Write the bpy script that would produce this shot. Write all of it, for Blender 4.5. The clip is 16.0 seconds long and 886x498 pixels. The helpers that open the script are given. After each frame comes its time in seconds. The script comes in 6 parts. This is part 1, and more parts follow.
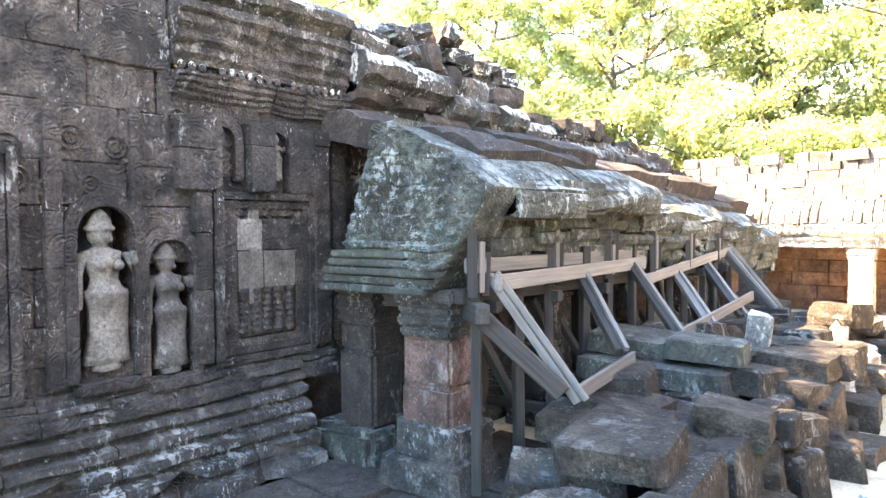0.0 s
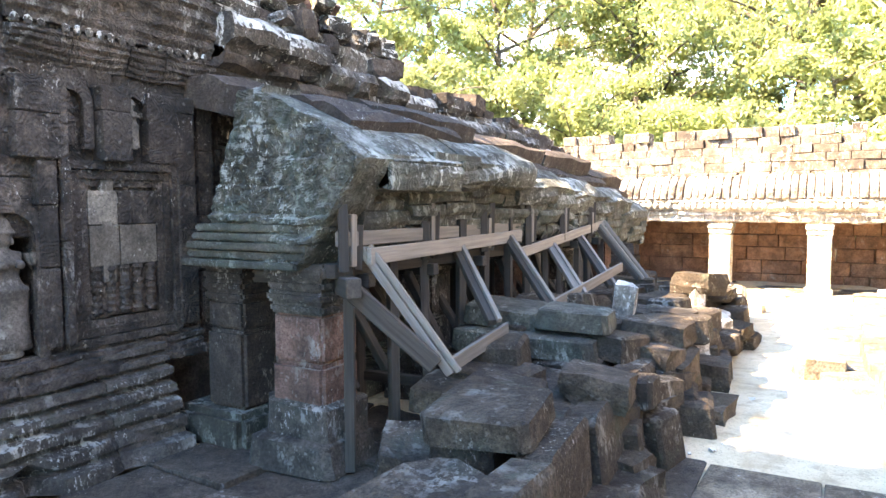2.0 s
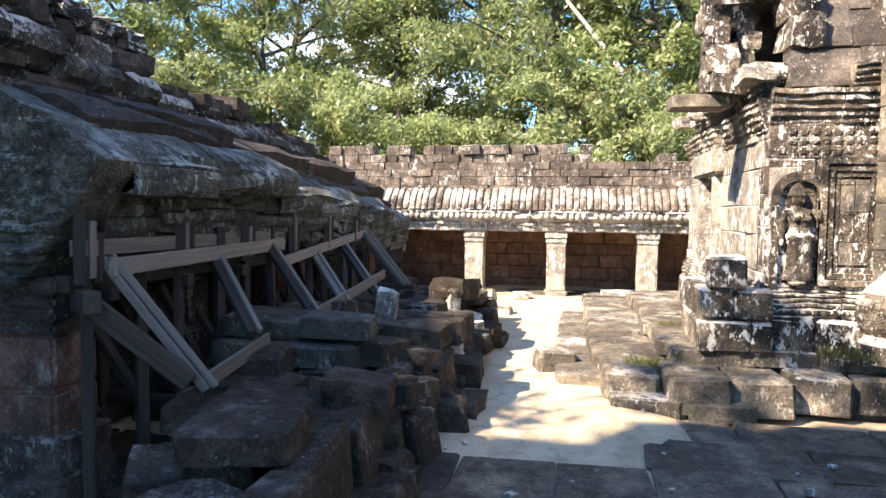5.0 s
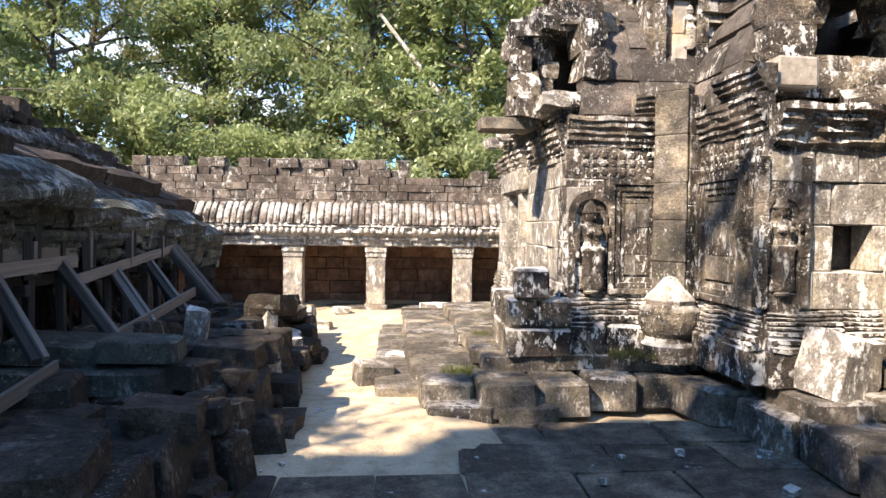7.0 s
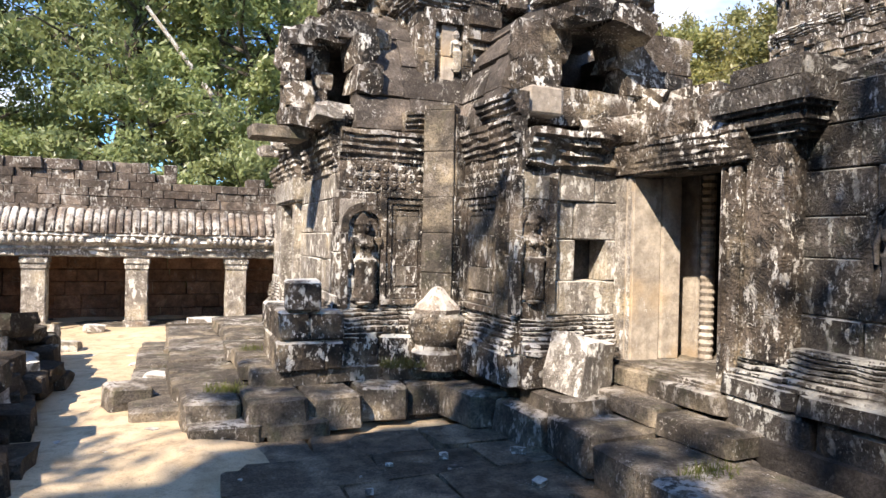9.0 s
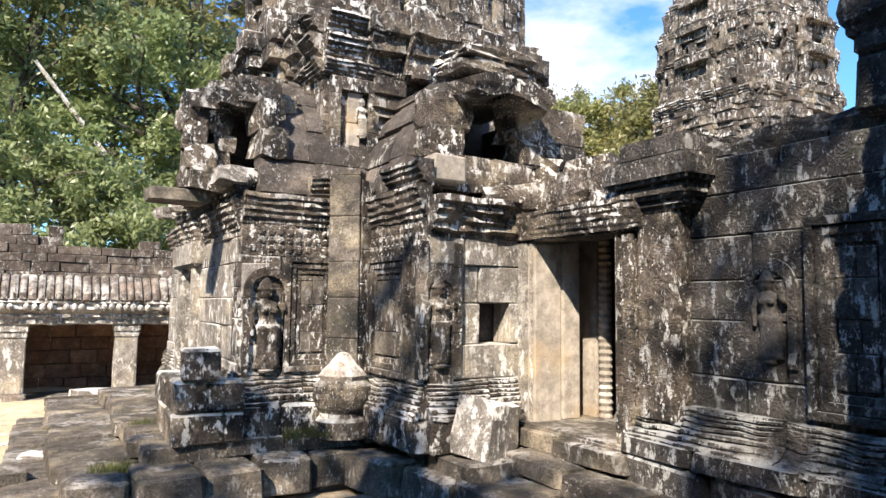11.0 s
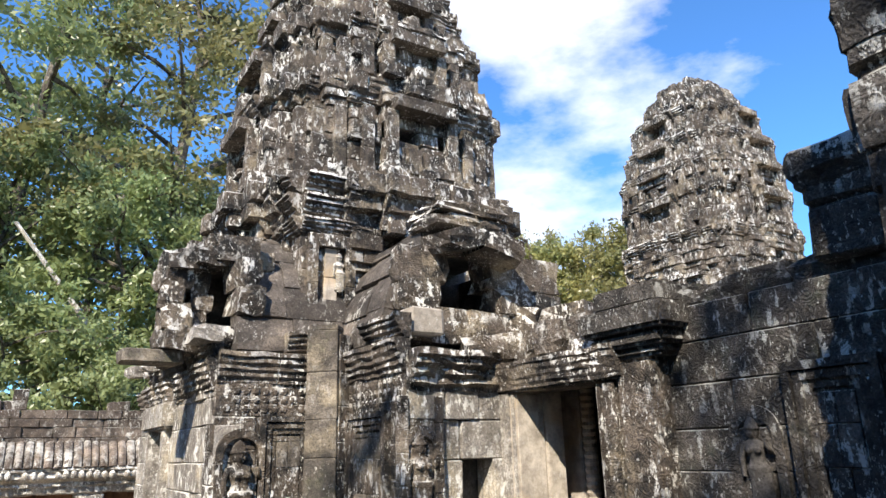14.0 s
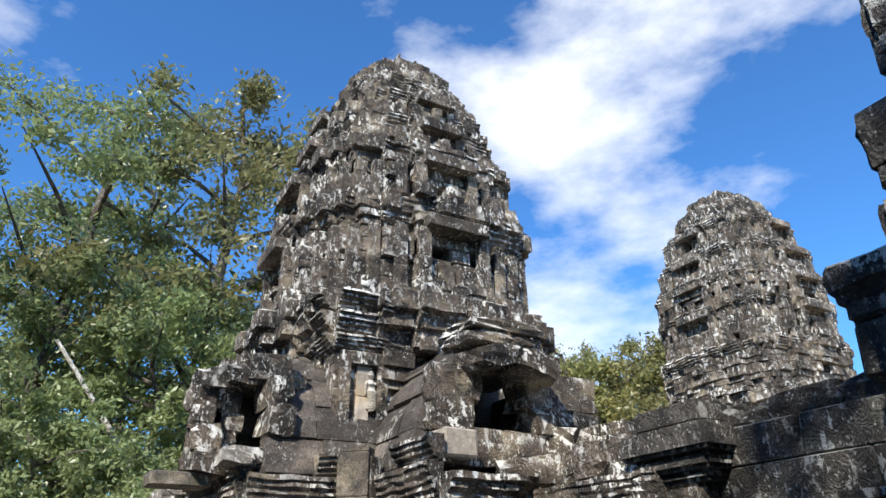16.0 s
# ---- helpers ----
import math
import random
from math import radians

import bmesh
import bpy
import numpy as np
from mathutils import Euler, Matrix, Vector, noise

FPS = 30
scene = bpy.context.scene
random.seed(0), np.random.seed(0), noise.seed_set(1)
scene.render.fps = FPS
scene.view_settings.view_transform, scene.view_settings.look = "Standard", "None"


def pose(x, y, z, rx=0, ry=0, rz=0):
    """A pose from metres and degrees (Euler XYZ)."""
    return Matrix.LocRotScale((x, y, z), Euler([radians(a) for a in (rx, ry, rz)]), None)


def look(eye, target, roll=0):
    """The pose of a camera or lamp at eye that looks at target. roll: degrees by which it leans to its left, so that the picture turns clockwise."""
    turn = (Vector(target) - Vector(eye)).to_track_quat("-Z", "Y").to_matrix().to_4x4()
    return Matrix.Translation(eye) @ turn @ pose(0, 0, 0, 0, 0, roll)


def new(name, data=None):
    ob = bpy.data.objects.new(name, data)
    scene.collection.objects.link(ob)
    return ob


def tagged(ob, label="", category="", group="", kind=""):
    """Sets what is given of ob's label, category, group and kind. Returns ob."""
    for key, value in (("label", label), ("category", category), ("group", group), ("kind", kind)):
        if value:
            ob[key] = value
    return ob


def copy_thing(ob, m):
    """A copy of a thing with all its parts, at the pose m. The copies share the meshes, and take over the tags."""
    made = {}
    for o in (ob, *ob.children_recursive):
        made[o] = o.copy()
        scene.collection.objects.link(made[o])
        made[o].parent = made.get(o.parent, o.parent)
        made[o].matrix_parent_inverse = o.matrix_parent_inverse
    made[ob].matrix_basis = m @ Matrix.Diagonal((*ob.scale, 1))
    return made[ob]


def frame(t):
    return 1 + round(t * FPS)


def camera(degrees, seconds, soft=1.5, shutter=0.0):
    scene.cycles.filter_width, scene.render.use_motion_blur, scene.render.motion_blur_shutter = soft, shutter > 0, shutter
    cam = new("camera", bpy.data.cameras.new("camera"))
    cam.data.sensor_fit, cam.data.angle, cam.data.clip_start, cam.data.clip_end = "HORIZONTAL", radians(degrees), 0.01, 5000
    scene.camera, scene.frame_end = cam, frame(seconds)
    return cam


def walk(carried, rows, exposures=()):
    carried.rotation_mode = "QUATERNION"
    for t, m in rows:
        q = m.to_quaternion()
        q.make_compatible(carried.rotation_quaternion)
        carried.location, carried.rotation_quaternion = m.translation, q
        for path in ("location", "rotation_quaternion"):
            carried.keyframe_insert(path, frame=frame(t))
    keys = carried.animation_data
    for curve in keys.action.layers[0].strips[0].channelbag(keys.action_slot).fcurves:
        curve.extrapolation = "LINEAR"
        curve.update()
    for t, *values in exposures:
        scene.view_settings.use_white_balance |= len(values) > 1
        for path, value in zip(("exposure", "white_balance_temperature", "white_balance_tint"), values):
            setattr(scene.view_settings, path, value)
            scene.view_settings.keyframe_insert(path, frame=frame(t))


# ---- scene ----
cam = camera(66.2, 16.0)
PATH = [
    (0, (0.662, 2.033, 1.834), (-0.601, 3.583, 1.767), -0.4),
    (0.5, (0.686, 2.074, 1.824), (-0.535, 3.656, 1.741), -0.6),
    (1, (0.706, 2.12, 1.813), (-0.479, 3.728, 1.704), -0.7),
    (1.5, (0.725, 2.165, 1.812), (-0.411, 3.806, 1.681), -0.1),
    (2, (0.721, 2.167, 1.809), (-0.278, 3.894, 1.67), -0.3),
    (2.5, (0.712, 2.155, 1.807), (-0.132, 3.962, 1.66), -0.5),
    (3, (0.722, 2.146, 1.807), (-0.047, 3.986, 1.653), -0.5),
    (5.5, (0.791, 2.156, 1.812), (0.558, 4.14, 1.712), 0.6),
    (6, (0.802, 2.155, 1.812), (0.713, 4.151, 1.724), 0.6),
    (6.5, (0.803, 2.149, 1.814), (0.846, 4.147, 1.735), 0.8),
    (7, (0.812, 2.134, 1.815), (0.961, 4.127, 1.749), 0.7),
    (7.5, (0.851, 2.139, 1.808), (1.171, 4.113, 1.759), 1.4),
    (8, (0.885, 2.144, 1.821), (1.372, 4.084, 1.781), 1.3),
    (8.5, (0.913, 2.139, 1.82), (1.515, 4.045, 1.788), 1.2),
    (9, (0.924, 2.149, 1.818), (1.687, 3.998, 1.796), 1.3),
    (9.5, (0.913, 2.152, 1.815), (1.823, 3.932, 1.799), 1.1),
    (12, (0.89, 2.106, 1.902), (1.938, 3.782, 2.209), -0.24),
    (12.5, (0.885, 2.101, 1.911), (1.968, 3.741, 2.28), -0.62),
    (13, (0.875, 2.097, 1.927), (1.934, 3.738, 2.354), -0.77),
    (13.5, (0.874, 2.095, 1.939), (1.918, 3.73, 2.428), -1.07),
    (14, (0.879, 2.09, 1.951), (1.904, 3.71, 2.52), -1.51),
    (14.5, (0.883, 2.089, 1.964), (1.889, 3.695, 2.6), -1.56),
    (15, (0.888, 2.086, 1.974), (1.889, 3.662, 2.691), -1.8),
    (15.5, (0.882, 2.088, 1.982), (1.818, 3.652, 2.804), -1.21),
    (16, (0.882, 2.09, 1.983), (1.769, 3.651, 2.865), -1.01),
]
walk(cam, [(t, look(eye, target, roll)) for t, eye, target, roll in PATH],
     [(0.0, 4.34, 10300, 18), (1.5, 4.08, 10400, 19), (2.5, 3.3, 9400, 18), (3.2, 2.6, 8500, 18), (5.5, 1.66, 7900, 17),
      (7.5, 1.22, 7500, 17), (9.5, 0.97, 7300, 16), (12.5, 1.0, 6900, 12), (14.5, 0.78, 6800, 11), (16.0, 0.52, 6500, 9)])

# ---- sky and sun ----
SUN_AZ, SUN_EL = 229.0, 42.0  # degrees clockwise from +y, degrees above the horizon
world = bpy.data.worlds.new("sky")
scene.world = world
world.use_nodes = True
wn, wl = world.node_tree.nodes, world.node_tree.links
bg = wn["Background"]
sky = wn.new("ShaderNodeTexSky")
sky.sky_type, sky.sun_disc = "NISHITA", False
sky.sun_elevation, sky.sun_rotation = radians(SUN_EL), radians(SUN_AZ)
sky.air_density, sky.dust_density, sky.ozone_density = 1.0, 0.2, 3.5
wc = wn.new("ShaderNodeTexCoord")
wm = wn.new("ShaderNodeMapping")
wm.inputs["Scale"].default_value = (1.0, 1.0, 2.2)
wm.inputs["Location"].default_value = (1.7, 0.6, 0.9)
cn = wn.new("ShaderNodeTexNoise")
cn.inputs["Scale"].default_value, cn.inputs["Detail"].default_value, cn.inputs["Roughness"].default_value = 1.5, 10.0, 0.57
cr = wn.new("ShaderNodeValToRGB")
cr.color_ramp.elements[0].position, cr.color_ramp.elements[1].position = 0.54, 0.71
cmix = wn.new("ShaderNodeMix")
cmix.data_type = "RGBA"
cmix.inputs["B"].default_value = (13.0, 13.2, 13.6, 1)
wl.new(wc.outputs["Generated"], wm.inputs["Vector"])
wl.new(wm.outputs["Vector"], cn.inputs["Vector"])
wl.new(cn.outputs["Fac"], cr.inputs["Fac"])
wl.new(cr.outputs["Color"], cmix.inputs["Factor"])
tint = wn.new("ShaderNodeMix")
tint.data_type, tint.blend_type = "RGBA", "MULTIPLY"
tint.inputs["Factor"].default_value = 1.0
tint.inputs["B"].default_value = (0.86, 1.62, 2.3, 1)
wl.new(sky.outputs["Color"], tint.inputs["A"])
wl.new(tint.outputs["Result"], cmix.inputs["A"])
wl.new(cmix.outputs["Result"], bg.inputs["Color"])
bg.inputs["Strength"].default_value = 0.075
sun = new("sun", bpy.data.lights.new("sun", "SUN"))
sun.data.energy, sun.data.angle, sun.data.color = 5.0, radians(0.55), (1.0, 0.94, 0.84)
SUN_DIR = Vector((math.sin(radians(SUN_AZ)) * math.cos(radians(SUN_EL)), math.cos(radians(SUN_AZ)) * math.cos(radians(SUN_EL)), math.sin(radians(SUN_EL))))
sun.matrix_world = look(SUN_DIR * 60, (0, 0, 0))


# ---- materials ----
def nodes_of(name):
    m = bpy.data.materials.new(name)
    m.use_nodes = True
    return m, m.node_tree.nodes, m.node_tree.links, m.node_tree.nodes["Principled BSDF"]


def noise_node(n, l, vec, scale, detail=5.0, rough=0.6):
    t = n.new("ShaderNodeTexNoise")
    t.inputs["Scale"].default_value, t.inputs["Detail"].default_value, t.inputs["Roughness"].default_value = scale, detail, rough
    l.new(vec, t.inputs["Vector"])
    return t.outputs["Fac"]


def ramp(n, l, fac, a, b, ca=(0, 0, 0, 1), cb=(1, 1, 1, 1)):
    r = n.new("ShaderNodeValToRGB")
    e = r.color_ramp.elements
    e[0].position, e[1].position, e[0].color, e[1].color = a, b, ca, cb
    l.new(fac, r.inputs["Fac"])
    return r.outputs["Color"]


def mix(n, l, fac, a, b, mode="MIX"):
    m = n.new("ShaderNodeMix")
    m.data_type, m.blend_type = "RGBA", mode
    for sock, v in (("Factor", fac), ("A", a), ("B", b)):
        if isinstance(v, (int, float)):
            m.inputs[sock].default_value = v
        elif isinstance(v, tuple):
            m.inputs[sock].default_value = (*v, 1) if len(v) == 3 else v
        else:
            l.new(v, m.inputs[sock])
    return m.outputs["Result"]


def maths(n, l, op, a, b):
    m = n.new("ShaderNodeMath")
    m.operation = op
    for k, v in enumerate((a, b)):
        if isinstance(v, (int, float)):
            m.inputs[k].default_value = v
        else:
            l.new(v, m.inputs[k])
    return m.outputs["Value"]


def stone(name, dark, light, lichen=(0.55, 0.56, 0.52), amount=0.5, moss=None, moss_amount=0.4, warm=None, bump=0.8, streak=0.0, carve=0.0, film=0.55, crown=0.2, grain=1.0):
    """Weathered stone: blotches, grain, black biofilm, pale lichen spots, moss, per-stone variation."""
    m, n, l, p = nodes_of(name)
    geo = n.new("ShaderNodeNewGeometry")
    pos = geo.outputs["Position"]
    info = n.new("ShaderNodeObjectInfo")
    rnd = maths(n, l, "FRACT", maths(n, l, "ADD", info.outputs["Random"], geo.outputs["Random Per Island"]), 0.0)
    big = noise_node(n, l, pos, 1.3, 4, 0.6)
    mid = noise_node(n, l, pos, 7.0, 6, 0.65)
    fine = noise_node(n, l, pos, 45.0, 4, 0.7)
    col = mix(n, l, ramp(n, l, big, 0.35, 0.68), dark, light)
    col = mix(n, l, ramp(n, l, mid, 0.38, 0.7), col, tuple(c * 0.55 for c in dark))
    if warm:
        wfac = ramp(n, l, noise_node(n, l, pos, 2.1, 3, 0.5), 0.52, 0.72)
        col = mix(n, l, wfac, col, warm)
    vary = n.new("ShaderNodeMapRange")
    vary.inputs["To Min"].default_value, vary.inputs["To Max"].default_value = 0.72, 1.25
    l.new(rnd, vary.inputs["Value"])
    grey = n.new("ShaderNodeCombineColor")
    for k in range(3):
        l.new(vary.outputs["Result"], grey.inputs[k])
    col = mix(n, l, 1.0, col, grey.outputs["Color"], "MULTIPLY")
    lo, hi = 1 - 0.45 * grain, 1 + 0.48 * grain
    gr = ramp(n, l, fine, 0.3, 0.7, (lo, lo, lo, 1), (hi, hi, hi, 1))
    col = mix(n, l, 1.0, col, gr, "MULTIPLY")
    if moss:
        mf = maths(n, l, "MULTIPLY", ramp(n, l, noise_node(n, l, pos, 3.3, 5, 0.65), 0.62 - 0.25 * moss_amount, 0.85 - 0.25 * moss_amount), 0.75)
        col = mix(n, l, mf, col, moss)
    # lichen: hard-edged crusts gathered into patches, thicker on upward faces, and small round spots
    patch = ramp(n, l, noise_node(n, l, pos, 1.7, 5, 0.65), 0.66 - 0.36 * amount, 0.84 - 0.36 * amount)
    sep = n.new("ShaderNodeSeparateXYZ")
    l.new(geo.outputs["True Normal"], sep.inputs["Vector"])
    up = maths(n, l, "MULTIPLY", maths(n, l, "MAXIMUM", sep.outputs["Z"], -0.3), crown)
    tall = n.new("ShaderNodeMapping")
    tall.inputs["Scale"].default_value = (1.0, 1.0, 0.5)
    l.new(pos, tall.inputs["Vector"])
    crust = maths(n, l, "ADD", noise_node(n, l, tall.outputs["Vector"], 13.0, 9, 0.72), up)
    lf = maths(n, l, "MULTIPLY", patch, ramp(n, l, crust, 0.54, 0.572))
    tiny = n.new("ShaderNodeTexVoronoi")
    tiny.inputs["Scale"].default_value = 19.0
    tiny.inputs["Randomness"].default_value = 1.0
    warp = n.new("ShaderNodeVectorMath")
    warp.operation = "ADD"
    wob = n.new("ShaderNodeTexNoise")
    wob.inputs["Scale"].default_value = 25.0
    l.new(pos, wob.inputs["Vector"])
    wsc = n.new("ShaderNodeVectorMath")
    wsc.operation = "SCALE"
    wsc.inputs["Scale"].default_value = 0.05
    l.new(wob.outputs["Color"], wsc.inputs[0])
    l.new(pos, warp.inputs[0])
    l.new(wsc.outputs["Vector"], warp.inputs[1])
    l.new(warp.outputs["Vector"], tiny.inputs["Vector"])
    dots = ramp(n, l, tiny.outputs["Distance"], 0.18, 0.26, (1, 1, 1, 1), (0, 0, 0, 1))
    pick = ramp(n, l, tiny.outputs["Color"], 0.70, 0.73)
    df = maths(n, l, "MULTIPLY", maths(n, l, "MULTIPLY", dots, pick), min(1.0, amount * 0.6))
    lf = maths(n, l, "MAXIMUM", lf, df)
    # black biofilm in broad soft patches
    soot = ramp(n, l, noise_node(n, l, pos, 2.3, 8, 0.72), 0.47, 0.60)
    col = mix(n, l, maths(n, l, "MULTIPLY", soot, film), col, (0.022, 0.021, 0.02))
    # black pits and small white flecks
    pits = ramp(n, l, noise_node(n, l, pos, 85.0, 2, 0.6), 0.60, 0.66)
    col = mix(n, l, maths(n, l, "MULTIPLY", pits, 0.7 * grain), col, tuple(c * 0.3 for c in dark))
    fleck = maths(n, l, "MULTIPLY", ramp(n, l, noise_node(n, l, tall.outputs["Vector"], 38.0, 5, 0.75), 0.59, 0.63), ramp(n, l, noise_node(n, l, pos, 2.9, 4, 0.6), 0.60 - 0.2 * amount, 0.70 - 0.2 * amount))
    lf = maths(n, l, "MAXIMUM", lf, fleck)
    if streak:
        sm = n.new("ShaderNodeMapping")
        sm.inputs["Scale"].default_value = (5.0, 5.0, 0.35)
        l.new(pos, sm.inputs["Vector"])
        sf = ramp(n, l, noise_node(n, l, sm.outputs["Vector"], 1.4, 4, 0.6), 0.60, 0.70)
        col = mix(n, l, maths(n, l, "MULTIPLY", sf, streak), col, tuple(c * 0.45 for c in dark))
    col = mix(n, l, maths(n, l, "MULTIPLY", lf, 0.93), col, lichen)
    l.new(col, p.inputs["Base Color"])
    p.inputs["Roughness"].default_value = 0.92
    p.inputs["Specular IOR Level"].default_value = 0.25
    height = maths(n, l, "ADD", maths(n, l, "MULTIPLY", mid, 0.9), maths(n, l, "MULTIPLY", fine, 0.4))
    if carve:
        wob2 = n.new("ShaderNodeTexNoise")
        wob2.inputs["Scale"].default_value = 4.0
        l.new(pos, wob2.inputs["Vector"])
        wsc2 = n.new("ShaderNodeVectorMath")
        wsc2.operation = "SCALE"
        wsc2.inputs["Scale"].default_value = 0.30
        l.new(wob2.outputs["Color"], wsc2.inputs[0])
        warp2 = n.new("ShaderNodeVectorMath")
        warp2.operation = "ADD"
        l.new(pos, warp2.inputs[0])
        l.new(wsc2.outputs["Vector"], warp2.inputs[1])
        vo = n.new("ShaderNodeTexVoronoi")
        vo.inputs["Scale"].default_value = 6.5
        l.new(warp2.outputs["Vector"], vo.inputs["Vector"])
        height = maths(n, l, "ADD", height, maths(n, l, "MULTIPLY", maths(n, l, "SINE", maths(n, l, "MULTIPLY", vo.outputs["Distance"], 34.0), 0.0), carve * 0.16))
    b = n.new("ShaderNodeBump")
    b.inputs["Strength"].default_value, b.inputs["Distance"].default_value = bump, 0.05
    l.new(height, b.inputs["Height"])
    l.new(b.outputs["Normal"], p.inputs["Normal"])
    return m


GREY = stone("dark_sandstone", (0.0731, 0.066, 0.0589), (0.1367, 0.12, 0.1049), lichen=(0.55, 0.55, 0.51), amount=0.66, moss=(0.10, 0.13, 0.095), moss_amount=0.2, streak=0.6, carve=0.28, bump=1.0, film=0.85)
CARVED = stone("carved_sandstone", (0.0636, 0.053, 0.046), (0.1219, 0.101, 0.0883), lichen=(0.46, 0.45, 0.42), film=0.9, amount=0.3, streak=0.7, carve=0.45, bump=1.0, crown=0.08)
SLAB = stone("carved_mossy_sandstone", (0.0795, 0.083, 0.0699), (0.1696, 0.17, 0.1408), lichen=(0.44, 0.47, 0.43), amount=0.6, moss=(0.085, 0.12, 0.098), moss_amount=0.5, streak=0.5, carve=0.5, bump=1.0, crown=0.1)
GREEN = stone("mossy_sandstone", (0.07, 0.071, 0.0589), (0.1431, 0.141, 0.1168), lichen=(0.30, 0.325, 0.29), amount=0.5, moss=(0.07, 0.092, 0.072), moss_amount=0.6, streak=0.4, crown=0.06)
PALE = stone("pale_sandstone", (0.28, 0.25, 0.215), (0.45, 0.41, 0.357), lichen=(0.74, 0.72, 0.66), amount=0.85, streak=0.9, warm=(0.46, 0.4, 0.3), film=0.25)
TOWER = stone("tower_sandstone", (0.1, 0.08, 0.063), (0.2, 0.163, 0.13), lichen=(0.84, 0.82, 0.76), amount=0.70, streak=0.9, warm=(0.32, 0.265, 0.19), film=1.0, carve=0.35, bump=1.0)
SMOOTH = stone("dressed_sandstone", (0.44, 0.38, 0.31), (0.58, 0.515, 0.43), lichen=(0.68, 0.65, 0.6), amount=0.25, streak=0.6, warm=(0.50, 0.38, 0.25), film=0.15, bump=0.3, grain=0.25)
ROOF = stone("vault_stone", (0.0509, 0.04, 0.034), (0.0954, 0.076, 0.0644), lichen=(0.4, 0.39, 0.36), amount=0.24, streak=0.5, crown=-0.04)
FAR = stone("gallery_stone", (0.26, 0.23, 0.20), (0.44, 0.40, 0.35), lichen=(0.74, 0.72, 0.66), amount=0.75, streak=0.6, warm=(0.36, 0.27, 0.2))
FRIEZE = stone("whitened_frieze_stone", (0.34, 0.31, 0.27), (0.5, 0.46, 0.41), lichen=(0.8, 0.78, 0.72), amount=1.15, streak=0.4, film=0.5)
FARTOP = stone("gallery_roof_stone", (0.11, 0.086, 0.07), (0.225, 0.182, 0.15), lichen=(0.66, 0.64, 0.58), amount=0.62, warm=(0.27, 0.215, 0.17))
RED = stone("laterite", (0.26, 0.135, 0.085), (0.42, 0.23, 0.145), lichen=(0.45, 0.4, 0.36), amount=0.2, bump=0.9, film=0.3)
REDGREY = stone("red_sandstone", (0.14, 0.077, 0.059), (0.203, 0.119, 0.095), lichen=(0.36, 0.35, 0.32), amount=0.4, film=0.5)
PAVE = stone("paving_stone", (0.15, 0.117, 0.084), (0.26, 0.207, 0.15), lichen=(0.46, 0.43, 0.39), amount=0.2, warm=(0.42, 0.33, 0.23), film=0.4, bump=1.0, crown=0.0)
BASE = stone("dark_plinth_stone", (0.0657, 0.059, 0.0515), (0.1325, 0.118, 0.1021), lichen=(0.42, 0.43, 0.4), amount=0.45, moss=(0.06, 0.075, 0.06), moss_amount=0.25, film=0.6, bump=1.0, streak=0.3, crown=0.05)
DARKPAVE = stone("shaded_dark_paving_stone", (0.0657, 0.055, 0.0442), (0.1219, 0.102, 0.0828), lichen=(0.3, 0.29, 0.27), amount=0.3, film=0.4, bump=0.9, crown=0.0)
SLATE = stone("smooth_vault_stone", (0.088, 0.075, 0.065), (0.165, 0.14, 0.12), lichen=(0.66, 0.64, 0.58), amount=0.36, warm=(0.2, 0.165, 0.135), film=0.45, streak=0.4, bump=0.6, crown=0.05)
TERR = stone("terrace_stone", (0.122, 0.104, 0.084), (0.23, 0.198, 0.162), lichen=(0.58, 0.55, 0.5), amount=0.45, moss=(0.12, 0.13, 0.07), moss_amount=0.3, warm=(0.36, 0.3, 0.215), film=0.6, crown=0.08)
FIGURE = stone("figure_sandstone", (0.1325, 0.119, 0.1003), (0.2279, 0.204, 0.172), amount=0.12, bump=0.3, film=0.25)
FIGDARK = stone("dark_figure_sandstone", (0.0975, 0.088, 0.0782), (0.1696, 0.152, 0.1343), amount=0.25, bump=0.3)
VOID = stone("inner_stone", (0.09, 0.08, 0.072), (0.15, 0.132, 0.118), amount=0.1)


def sand_material():
    m, n, l, p = nodes_of("sandy_ground")
    geo = n.new("ShaderNodeNewGeometry")
    pos = geo.outputs["Position"]
    col = mix(n, l, ramp(n, l, noise_node(n, l, pos, 0.9, 6, 0.65), 0.35, 0.7), (0.52, 0.395, 0.245), (0.70, 0.575, 0.40))
    col = mix(n, l, ramp(n, l, noise_node(n, l, pos, 5.0, 8, 0.75), 0.50, 0.68), col, (0.34, 0.25, 0.16))
    col = mix(n, l, ramp(n, l, noise_node(n, l, pos, 1.9, 5, 0.6), 0.55, 0.7), col, (0.42, 0.31, 0.19))
    col = mix(n, l, ramp(n, l, noise_node(n, l, pos, 60.0, 3, 0.7), 0.55, 0.75), col, (0.24, 0.19, 0.13))
    l.new(col, p.inputs["Base Color"])
    p.inputs["Roughness"].default_value = 0.95
    b = n.new("ShaderNodeBump")
    b.inputs["Strength"].default_value, b.inputs["Distance"].default_value = 0.5, 0.03
    l.new(noise_node(n, l, pos, 14.0, 8, 0.7), b.inputs["Height"])
    l.new(b.outputs["Normal"], p.inputs["Normal"])
    return m


